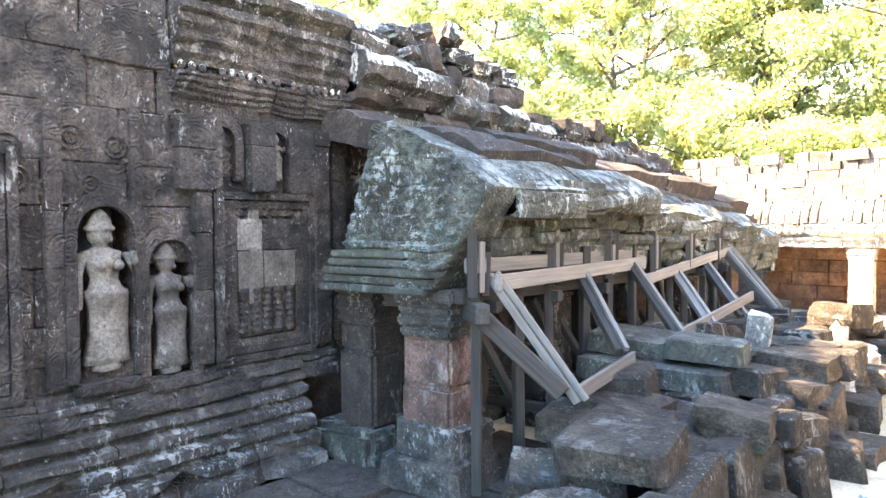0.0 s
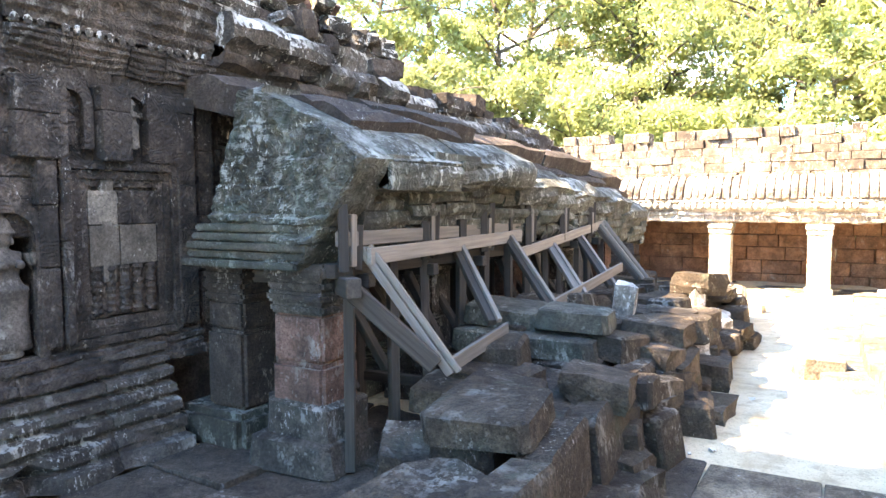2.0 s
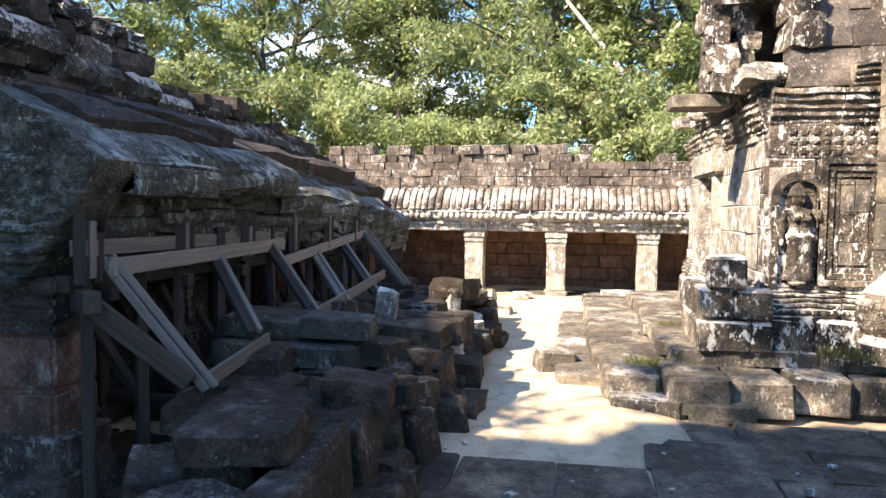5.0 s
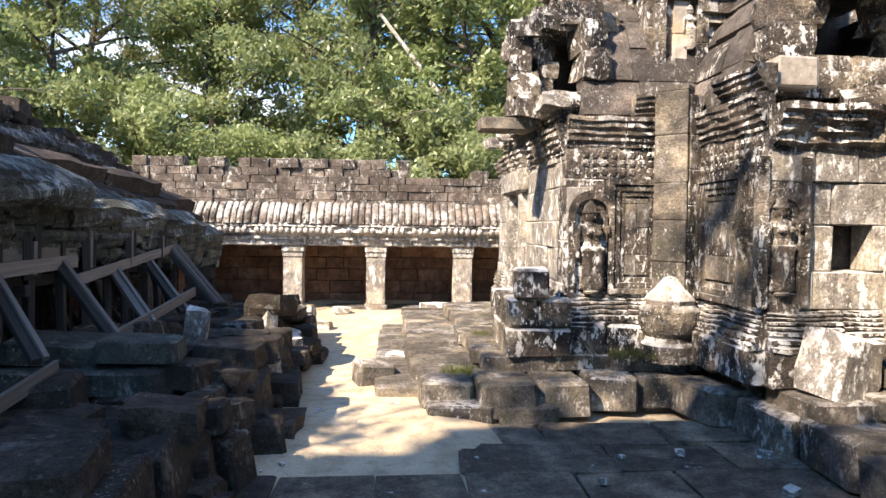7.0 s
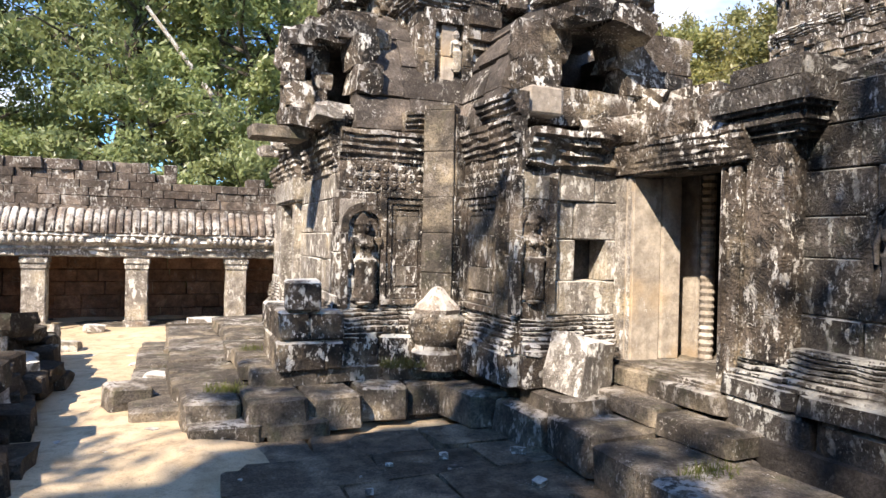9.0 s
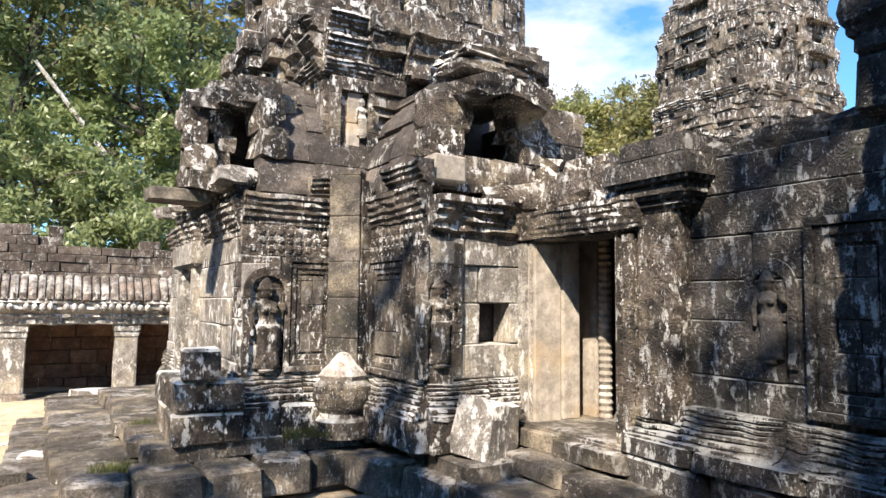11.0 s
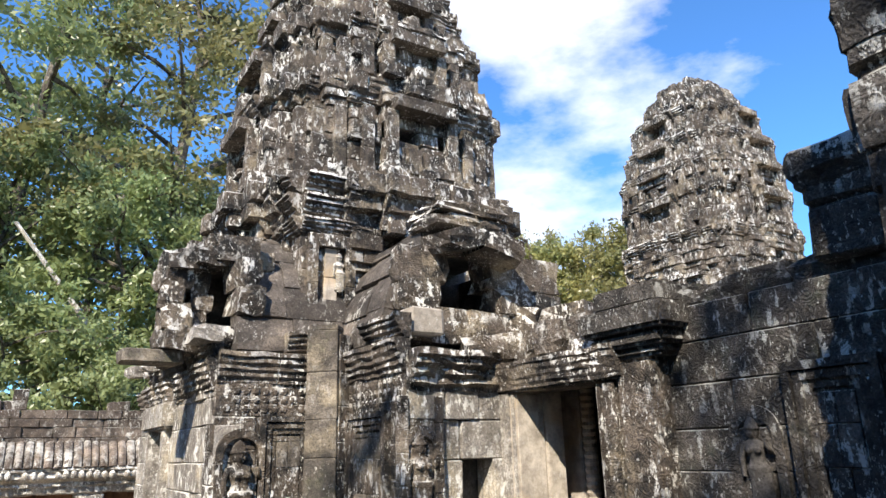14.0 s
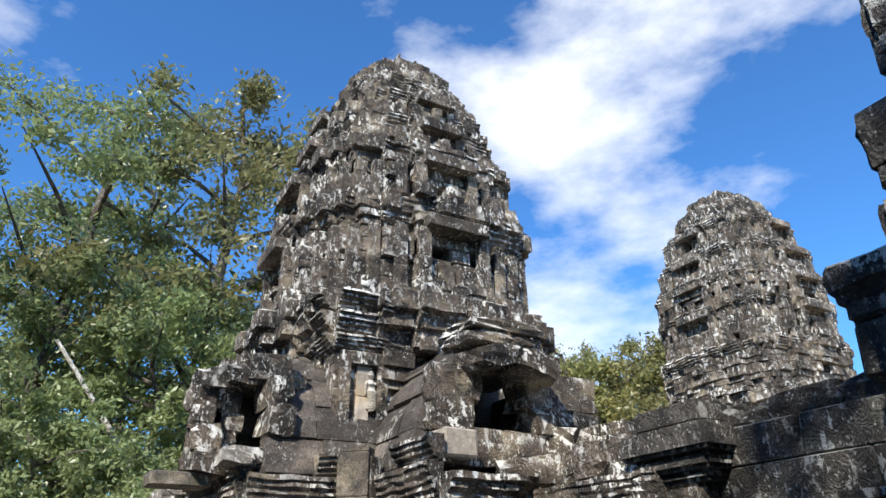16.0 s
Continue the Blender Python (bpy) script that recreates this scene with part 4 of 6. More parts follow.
# upright facing slabs along the court side
y = 4.55
while y < 9.2:
    ln = rng.uniform(0.5, 0.95)
    blocks_up.append(((-0.50 + rng.uniform(-0.03, 0.03) - 0.02 * (y - 4.5), y + ln / 2, 0.27), (0.22, ln * 0.97, rng.uniform(0.56, 0.68)), (rng.uniform(-3, 3), rng.uniform(-9, -3), rng.uniform(-4, 4))))
    y += ln
lay("facing_slab", blocks_up, RUBBLE, bank, shapes=WORN)
lay("tumbled_stone", blocks[::2], RUBBLE, bank, near=(-0.8, 6.5), limit=150, shapes=WORN)
lay("tumbled_stone", blocks[1::2], RUBBLE, bank, near=(-0.8, 6.5), limit=150, shapes=BOULDER)
# broken stones along the bank's foot; sunlight past y 8.6 painted as paler stone
for k in range(46):
    y = 6.4 + 6.7 * (k + rng.random()) / 46
    size = rng.uniform(0.2, 0.46)
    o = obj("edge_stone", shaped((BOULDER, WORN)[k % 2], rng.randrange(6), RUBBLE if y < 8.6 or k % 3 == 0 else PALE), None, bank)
    o.matrix_basis = pose(-0.46 - 0.015 * (y - 5) + rng.uniform(-0.14, 0.1), y, size * 0.3 + rng.choice((0.0, 0.0, 0.22)), rng.uniform(-12, 12), rng.uniform(-12, 12), rng.uniform(0, 180)) @ Matrix.Diagonal((size * rng.uniform(0.8, 1.3), size, size * rng.uniform(0.6, 0.95), 1))


def loose(name, c, s, r, mat, label, category="stone", group="", shapes=BOULDER, k=0):
    o = obj(name, shaped(shapes, k, mat), None, None, label, category, group)
    o.matrix_basis = pose(*c, *r) @ Matrix.Diagonal((*s, 1))
    return o


loose("fallen_slab", (-1.68, 7.42, 0.86), (0.62, 0.55, 0.17), (2, 4, 8), GREEN, "mossy green flat stone slab lying on the rubble", k=0, shapes=WORN)
loose("fallen_slab", (-1.08, 7.45, 0.86), (0.56, 0.6, 0.17), (-2, 3, 10), GREEN, "dark flat stone slab lying on the rubble", k=1, shapes=WORN)
loose("fallen_slab", (-1.45, 7.3, 0.68), (1.15, 0.62, 0.18), (1, 1, 6), GREEN, "broad green-grey slab under two flat stones", k=2, shapes=WORN)
loose("stone_block", (-1.42, 6.72, 0.64), (0.42, 0.4, 0.3), (3, -4, 12), RUBBLE, "squared dark block sitting on the rubble", k=3, shapes=WORN)
loose("stone_block", (-1.38, 6.52, 0.50), (0.62, 0.5, 0.28), (2, 3, -8), RUBBLE, "squared dark block beside the timber foot", k=4, shapes=WORN)
loose("stone_block", (-1.02, 5.9, 0.58), (0.5, 0.62, 0.24), (-3, 5, 15), RUBBLE, "rough dark block on the rubble top", k=5, shapes=WORN)
loose("boulder", (-1.46, 5.55, 0.19), (0.42, 0.46, 0.40), (10, 8, 30), RUBBLE, "rounded dark boulder at the end of the bank", k=0)
loose("boulder", (-0.9, 4.75, 0.32), (0.62, 0.5, 0.34), (4, -6, 70), RUBBLE, "broad worn boulder at the end of the bank", k=1)
loose("upright_stone", (-0.98, 8.5, 0.82), (0.2, 0.22, 0.42), (4, 8, 10), PALE, "pale broken stone standing upright", k=2)
loose("upright_stone", (-0.7, 10.4, 0.62), (0.16, 0.3, 0.4), (-4, 8, 40), PALE, "pale broken stone standing upright", k=3)
loose("fallen_block", (0.62, 9.85, 0.13), (0.42, 0.36, 0.3), (3, 4, 20), TERR, "squared pale block lying on the sand", k=3, shapes=WORN)

# ---- far gallery ----
FY = 16.6
north = thing("north_gallery", (-0.5, FY, 0), "sunlit sandstone gallery with square columns and ribbed vault", "gallery")


for k, x in enumerate((-1.27, 0.47, 2.33, 4.2)):
    part("column_foot", box_bm(x - 0.24, x + 0.24, FY - 0.03, FY + 0.43, -0.06, 0.14, 0.02), FAR, north)
    col_ = part("column", box_bm(x - 0.20, x + 0.20, FY, FY + 0.4, 0.14, 1.14, 0.015), PALE, north, "square column of pale sandstone")
    part("capital", box_bm(x - 0.215, x + 0.215, FY - 0.015, FY + 0.42, 1.14, 1.24, 0.015), FRIEZE, col_)
    part("capital", box_bm(x - 0.235, x + 0.235, FY - 0.035, FY + 0.45, 1.24, 1.37, 0.02), FRIEZE, col_)
blocks = courses((-3.1 - 2.6, FY + 0.05), 0, 2.75, 0, 1.37, 0.4, seed=51)
lay("end_stone", blocks, ROOF, north, near=(-3, 16), limit=60)
moulding("lintel", (-5.7, FY - 0.02, 1.38), 0, 11.5, [(-0.45, 0.2), (0.1, 0.2), (0.11, 0.15), (0.06, 0.13), (0.06, 0.03), (0.03, 0.0), (-0.45, 0.0)], FRIEZE, north, seg=(1.4, 2.1), seed=52)
moulding("frieze_stone", (-5.7, FY - 0.06, 1.585), 0, 11.5, [(-0.45, 0.27), (0.16, 0.27), (0.18, 0.2), (0.12, 0.16), (0.14, 0.08), (0.09, 0.03), (0.06, 0.0), (-0.45, 0.0)], FRIEZE, north, seg=(0.7, 1.3), seed=53)
# bud row along the eave
rng = random.Random(54)
x = -5.6
bud_v, bud_f = [], []
bead(bud_v, bud_f, (0, 0, 0), (0.055, 0.05, 0.075), 8, 5)
bud = bpy.data.meshes.new("bud")
bud.from_pydata(bud_v, [], bud_f)
bud.materials.append(FRIEZE)
while x < 5.6:
    if rng.random() > 0.12:
        o = obj("eave_bud", bud, None, north)
        o.matrix_basis = pose(x, FY - 0.23, 1.70 + rng.uniform(-0.01, 0.01)) @ Matrix.Diagonal((1, 1, rng.uniform(0.8, 1.15), 1))
    x += 0.125
# ribbed vault: each rib a rounded tile row
x, k = -5.7, 0
while x < 5.7:
    w_ = rng.uniform(0.125, 0.165)
    prof = []
    for j in range(7):
        f = j / 6
        prof.append((FY - 0.22 + 0.42 * f ** 1.5, 1.82 + 0.46 * f ** 0.8))
    verts, faces = [], []
    off = rng.uniform(-0.015, 0.015)
    for j, (yy, zz) in enumerate(prof):
        for q in range(5):
            a = math.pi * q / 4
            verts.append((x + w_ / 2 - math.cos(a) * w_ * 0.48, yy - math.sin(a) * 0.05 + off, zz + math.sin(a) * 0.03))
    for j in range(6):
        for q in range(4):
            faces.append((j * 5 + q, j * 5 + q + 1, (j + 1) * 5 + q + 1, (j + 1) * 5 + q))
    faces.append((0, 1, 2, 3, 4)[::-1])
    raw("vault_rib", verts, faces, FARTOP, north, smooth=False)
    x += w_
blocks = courses((-5.7, FY + 0.14), 0, 11.5, 2.26, 2.36, 0.5, h=(0.1, 0.1), w=(0.4, 0.9), seed=55, jit=0.03, gap=0.015, tilt=1.0)
blocks += courses((-5.7, FY + 0.26), 0, 11.5, 2.36, 2.86, 0.5, h=(0.15, 0.19), w=(0.32, 0.6), seed=56, jit=0.03, gap=0.006, tilt=1.2)
blocks += courses((-5.7, FY + 0.36), 0, 11.5, 2.86, 3.24, 0.42, h=(0.17, 0.2), w=(0.24, 0.42), seed=57, jit=0.05, tilt=3, gap=0.008, top=lambda s: 3.2 + 0.1 * noise.noise((s * 2, 0, 0)) if s < 6.9 else 2.9 + 0.08 * noise.noise((s * 2, 0, 0)))
lay("roof_block", blocks, FARTOP, north, near=(0, 16), limit=280, shapes=NEAT)
part("roof_core", box_bm(-5.7, 5.8, FY + 0.12, FY + 1.6, 1.6, 1.95), VOID, north)
part("roof_core", box_bm(-5.7, 5.8, FY + 0.7, FY + 1.6, 1.9, 2.85), VOID, north)
blocks = courses((-5.7, FY + 1.75), 0, 11.5, -0.05, 1.65, 0.5, h=(0.24, 0.3), w=(0.4, 0.8), seed=58, jit=0.03)
lay("laterite_block", blocks, RED, north, near=(0.5, 18), limit=150)
part("gallery_floor", box_bm(-5.7, 5.8, FY - 0.15, FY + 1.75, -0.1, 0.03, 0.02), TERR, north)
part("return_wall", box_bm(-6.3, -5.7, FY - 3.0, FY + 2.3, -0.1, 2.6), RED, north)

# ---- terrace of the sanctuary ----
terr = thing("terrace", (6.0, 8.5, 0), "low stepped sandstone terrace with worn edges round the sanctuary", "terrace")
part("terrace_core", box_bm(4.35, 12.0, -3.0, 9.0, -0.1, 0.24), VOID, terr)
part("terrace_core", box_bm(1.5, 12.0, 8.9, 15.0, -0.1, 0.24), VOID, terr)
part("terrace_core", box_bm(4.9, 12.0, -3.0, 8.6, 0.1, 0.46), VOID, terr)
part("terrace_core", box_bm(2.5, 12.0, 9.2, 14.4, 0.1, 0.46), VOID, terr)


def treads(x0, x1, y0, y1, z, seed, along="x", rows=2, h=0.17, w=(0.45, 0.95)):
    """Large step stones in rows."""
    rng = random.Random(seed)
    out = []
    for r in range(rows):
        a, b = (x0, x1) if along == "x" else (y0, y1)
        lo, hi = (y0, y1) if along == "x" else (x0, x1)
        d = (hi - lo) / rows
        c = lo + d * (r + 0.5)
        s = a
        while s < b - 0.05:
            ww = min(rng.uniform(*w), b - s)
            dz = rng.uniform(-0.02, 0.02)
            j = rng.uniform(-0.03, 0.03)
            p_ = (s + ww / 2, c + j) if along == "x" else (c + j, s + ww / 2)
            size = (ww - 0.012, d - 0.01, h) if along == "x" else (d - 0.01, ww - 0.012, h)
            out.append(((p_[0], p_[1], z - h / 2 + dz), size, (rng.uniform(-1.5, 1.5), rng.uniform(-1.5, 1.5), rng.uniform(-1.5, 1.5))))
            s += ww
    return out


blocks = treads(1.12, 2.4, 8.36, 9.0, 0.13, 61, rows=1)
for x0, x1, front, z in ((1.08, 1.64, 8.66, 0.30), (1.64, 2.22, 8.40, 0.33), (2.22, 2.76, 8.53, 0.31), (2.76, 3.32, 8.72, 0.33), (3.32, 3.95, 8.80, 0.32)):
    blocks.append((((x0 + x1) / 2, front + 0.42, z - 0.17), (x1 - x0 - 0.012, 0.84, 0.35), (rng.uniform(-1, 1), rng.uniform(-1, 1), rng.uniform(-3, 3))))
for y0, y1, front, z in ((8.1, 8.85, 3.70, 0.32), (7.3, 8.1, 3.92, 0.31), (6.5, 7.3, 4.03, 0.33), (5.7, 6.5, 3.97, 0.31), (4.9, 5.7, 3.85, 0.33), (4.1, 4.9, 3.80, 0.31), (2.6, 4.1, 3.78, 0.32)):
    blocks.append(((front + 0.5, (y0 + y1) / 2, z - 0.17), (1.0, y1 - y0 - 0.012, 0.35), (rng.uniform(-1, 1), rng.uniform(-1, 1), rng.uniform(-3, 3))))
blocks += treads(1.0, 2.6, 9.45, 14.6, 0.30, 63, along="y", rows=2, w=(0.6, 1.2)) + treads(0.62, 1.15, 9.2, 14.0, 0.13, 64, along="y", rows=1)
blocks += treads(1.76, 4.1, 9.05, 9.5, 0.48, 65, rows=1, w=(0.5, 1.0)) + treads(1.7, 2.7, 9.5, 14.2, 0.48, 66, along="y", rows=1)
blocks += treads(4.1, 4.9, 7.1, 8.9, 0.47, 168, along="y", rows=1) + treads(4.62, 5.2, 5.75, 7.5, 0.5, 69, along="y", rows=1) + treads(4.86, 5.3, 6.1, 7.6, 0.68, 70, along="y", rows=1)
lay("step_stone", blocks, TERR, terr, near=(3.0, 8.0), limit=200, shapes=WORN)

# ---- sanctuary: porches, tower ----
sanct = thing("sanctuary_tower", (5.2, 11.4, 0.4), "tall ruined sandstone temple tower with redented corners and lichen", "temple tower")
part("porch_core", box_bm(2.95, 5.5, 9.55, 13.3, 0.3, 3.0), VOID, sanct)
part("porch_core", box_bm(4.3, 7.2, 8.05, 11.0, 0.3, 2.9), VOID, sanct)
part("porch_core", box_bm(5.5, 7.5, 7.9, 11.0, 0.3, 2.6), VOID, sanct)
# side A, towards -y, and the west front
blocks = courses((2.64, 9.27), 0, 1.35, 0.95, 2.85, 0.3, h=(0.28, 0.45), w=(0.4, 0.8), seed=71, jit=0.006, gap=0.002, tilt=0.3)
pale = courses((2.64, 13.7), -90, 4.43, 0.95, 2.75, 0.3, seed=72, jit=0.02, holes=((1.2, 2.35, 0.0, 2.3),))
blocks += courses((4.0, 9.3), -90, 1.6, 0.95, 2.85, 0.3, h=(0.28, 0.45), w=(0.4, 0.8), seed=73, jit=0.006, gap=0.002, tilt=0.3)
pale += courses((4.0, 7.72), 0, 1.15, 0.75, 2.6, 0.3, h=(0.28, 0.4), w=(0.35, 0.6), seed=74, jit=0.03, holes=((0.62, 0.95, 1.6, 1.85),))
lay("wall_stone", blocks, TOWER, sanct, near=(3.4, 9.0), limit=260)
lay("pale_stone", pale, PALE, sanct, near=(3.4, 9.0), limit=200)
for p_, yaw, ln in (((2.64, 9.27, 0.48), 0, 1.36), ((2.64, 13.7, 0.48), -90, 4.43), ((4.0, 9.27, 0.48), -90, 1.55), ((4.0, 7.72, 0.48), 0, 1.1)):
    nx_, ny_ = math.sin(radians(yaw)), -math.cos(radians(yaw))
    lay("base_stone", courses((p_[0] + nx_ * 0.15, p_[1] + ny_ * 0.15), yaw, ln, 0.46, 0.80, 0.4, h=(0.34, 0.36), w=(0.35, 0.6), jit=0.02, tilt=1.2, seed=75), TOWER, sanct, near=(3.4, 9.0), limit=30, shapes=WORN)
    moulding("plinth_stone", (p_[0], p_[1], 0.79), yaw, ln, scaled(FINE_PLINTH, 0.36, 0.42), TOWER, sanct, seed=76, erode=0.04)
for p_, yaw, ln in (((2.64, 9.27, 2.68), 0, 1.36), ((2.64, 13.7, 2.6), -90, 4.43), ((4.0, 9.27, 2.68), -90, 1.55)):
    moulding("cornice_stone", p_, yaw, ln, scaled(CORNICE, 0.42, 0.75), TOWER, sanct, seg=(0.35, 0.7), seed=77)
    moulding("cornice_stone", (p_[0], p_[1], p_[2] + 0.31), yaw, ln, scaled(CORNICE, 0.5, 0.6), TOWER, sanct, seg=(0.35, 0.8), seed=78, skip=0.12, jit=0.03)
moulding("cornice_stone", (4.0, 7.72, 2.5), 0, 1.3, scaled(CORNICE, 0.9, 0.9), TOWER, sanct, seed=79)
for k in range(3):
    rosettes((2.72, 9.262), 0, 1.0, 2.42 + 0.09 * k, 0.08, TOWER, sanct, seed=30 + k)
    rosettes((3.995, 9.0), -90, 1.2, 2.42 + 0.09 * k, 0.08, TOWER, sanct, seed=34 + k)
rosettes((2.68, 9.16), 0, 1.0, 0.86, 0.07, TOWER, sanct, seed=38)
rosettes((3.9, 9.0), -90, 1.3, 0.86, 0.07, TOWER, sanct, seed=39)
part("plinth_core", box_bm(2.06, 2.68, 9.1, 10.3, 0.3, 1.06, 0.02), TOWER, sanct)
lay("base_stone", courses((2.02, 9.04), 0, 0.66, 0.46, 1.08, 0.3, h=(0.3, 0.34), w=(0.3, 0.6), jit=0.02, tilt=1.5, seed=80), TOWER, sanct, limit=30, shapes=WORN)
lay("base_stone", courses((2.0, 10.3), -90, 1.26, 0.46, 1.08, 0.3, h=(0.28, 0.34), w=(0.35, 0.7), jit=0.03, tilt=1.5, seed=84), TOWER, sanct, limit=40, shapes=WORN)
figure(sanct, (2.93, 9.24, 1.12), 0.92, 0, TOWER, "worn carved standing figure in a niche")
niche(sanct, (2.93, 9.27, 1.08), 0, 0.36, 0.85, TOWER)
false_window(sanct, (3.42, 9.27, 1.12), 0, 0.62, 1.22, TOWER, TERR)
false_window(sanct, (4.0, 8.5, 1.12), -90, 0.92, 1.22, TOWER, TERR)
figure(sanct, (4.13, 7.70, 1.26), 0.80, 0, TOWER, "worn carved standing figure on a pilaster")
niche(sanct, (4.13, 7.72, 1.22), 0, 0.27, 0.72, TOWER, 0.04)
for x_ in (3.95, 4.32):
    strip((x_, 7.72), 0, 0.08, 1.15, 2.45, 0.05, TOWER, sanct)
# west doorway of the porch
part("door_jamb", box_bm(2.55, 2.95, 11.3, 11.5, 0.5, 2.3, 0.02), PALE, sanct)
part("door_jamb", box_bm(2.55, 2.95, 12.35, 12.55, 0.5, 2.3, 0.02), PALE, sanct)
part("door_lintel", box_bm(2.5, 2.95, 11.15, 12.7, 2.3, 2.62, 0.03), PALE, sanct)

TOWER_PROFILE = ((3.0, 1.92), (4.7, 1.92), (4.72, 1.98), (5.14, 2.18), (5.26, 2.16), (5.3, 1.98), (6.4, 1.82), (6.45, 1.85), (6.73, 1.95), (6.85, 1.92), (6.89, 1.78), (7.54, 1.65), (7.58, 1.66), (7.8, 1.75), (7.93, 1.72), (7.96, 1.53),
                 (8.35, 1.41), (8.6, 1.49), (8.65, 1.46), (8.68, 1.35), (8.95, 1.27), (9.16, 1.32), (9.21, 1.29), (9.23, 1.18), (9.47, 1.06), (9.68, 1.09), (9.72, 1.05), (9.74, 0.92), (9.96, 0.83), (10.1, 0.81), (10.24, 0.72), (10.38, 0.53), (10.54, 0.24))
FAR_PROFILE = ((3.5, 2.2), (6.1, 2.12), (7.2, 2.14), (7.28, 2.2), (7.4, 2.03), (8.2, 1.98), (8.4, 2.1), (8.5, 1.98), (9.1, 2.0), (9.25, 2.06), (9.3, 1.92), (9.9, 1.80), (10.05, 1.87), (10.1, 1.70), (10.8, 1.54), (10.98, 1.6), (11.02, 1.40), (11.5, 1.22), (11.65, 1.26), (11.7, 1.05), (12.0, 0.85), (12.25, 0.6), (12.42, 0.3))


def half_width(z, profile=TOWER_PROFILE):
    for (z0, a), (z1, b) in zip(profile, profile[1:]):
        if z0 <= z <= z1:
            return a + (b - a) * (z - z0) / max(1e-6, z1 - z0)
    return profile[-1][1]


REDENT = ((0.0, 0.30, 1.0), (0.30, 0.54, 0.94), (0.54, 0.70, 0.86), (0.70, 0.80, 0.78))


def tower_blocks(cx, cy, profile, seed, holes_z=(), worn_at=0.36, big=1.0):
    """Courses of blocks round a many-cornered plan that narrows storey by storey, with hollows where false doors and stones are lost."""
    rng = random.Random(seed)
    out, z, top = [], profile[0][0], profile[-1][0]
    while z < top:
        hh = rng.choice((rng.uniform(0.09, 0.14), rng.uniform(0.15, 0.22), rng.uniform(0.2, 0.3))) * big
        zm = z + hh / 2
        h_ = half_width(zm, profile)
        lip = rng.uniform(-0.03, 0.045)
        for side in range(4):
            yaw = 90 * side
            u = Vector((math.cos(radians(yaw)), math.sin(radians(yaw))))
            nrm = Vector((u.y, -u.x))
            for sgn in (-1, 1):
                for q, (a, b, reach) in enumerate(REDENT):
                    s, e = a * h_, b * h_
                    while s < e - 0.02:
                        ww = min(rng.uniform(0.2, 0.56) * big, e - s)
                        if e - s - ww < 0.14:
                            ww = e - s
                        mid_s = s + ww / 2
                        door = mid_s < 0.24 * h_ and rng.random() < 0.85 and any(z0 < zm < z1 for z0, z1 in holes_z)
                        wear = noise.noise((cx + u.x * sgn * mid_s * 1.3 + nrm.x * 3, cy + u.y * sgn * mid_s * 1.3 + nrm.y * 3, zm * 1.9))
                        if not door and rng.random() > 0.03:
                            push = lip - (0.26 if wear > worn_at else 0.0) + 0.11 * noise.noise((mid_s * 1.4 * sgn + cx, zm * 1.7, side * 5.0)) + rng.uniform(-0.045, 0.05)
                            c = Vector((cx, cy)) + u * (sgn * mid_s) + nrm * (h_ * reach - 0.25 + push)
                            t_ = 2.2
                            out.append(((c.x, c.y, zm), (ww + 0.004, 0.55, hh + 0.002), (rng.uniform(-t_, t_), rng.uniform(-t_, t_) * 0.8, yaw + rng.uniform(-t_, t_) * 1.5)))
                        s += ww
        z += hh
    return out


def ring(name, cx, cy, z, h_, profile, mat, parent, seed):
    """Mouldings round the redented plan."""
    k = 0
    for side in range(4):
        yaw = 90 * side
        u = Vector((math.cos(radians(yaw)), math.sin(radians(yaw)), 0))
        nrm = Vector((u.y, -u.x, 0))
        for a, b, reach in [(-0.30, 0.30, 1.0)] + [(sg * a if sg > 0 else -b, b if sg > 0 else -a, r_) for sg in (-1, 1) for a, b, r_ in REDENT[1:]]:
            p_ = Vector((cx, cy, z)) + u * (a * h_ - 0.06) + nrm * (h_ * reach)
            moulding(name, p_, yaw, (b - a) * h_ + 0.12, profile, mat, parent, seg=(0.3, 0.75), jit=0.03, seed=seed + k, skip=0.07, erode=0.06)
            k += 1


def tower_core(cx, cy, profile, parent):
    lo, hi = profile[0][0], profile[-1][0]
    prof = [(max(0.1, half_width(z, profile) - 0.42), z) for z in [lo - 1.0] + [lo + (hi - 0.25 - lo) * k / 14 for k in range(15)]]
    bm = lathe(prof, 8, (0, 0, 0))
    for v in bm.verts:
        v.co = Matrix.Rotation(radians(22.5), 4, "Z") @ v.co + Vector((cx, cy, 0))
    part("tower_core", bm, VOID, parent)


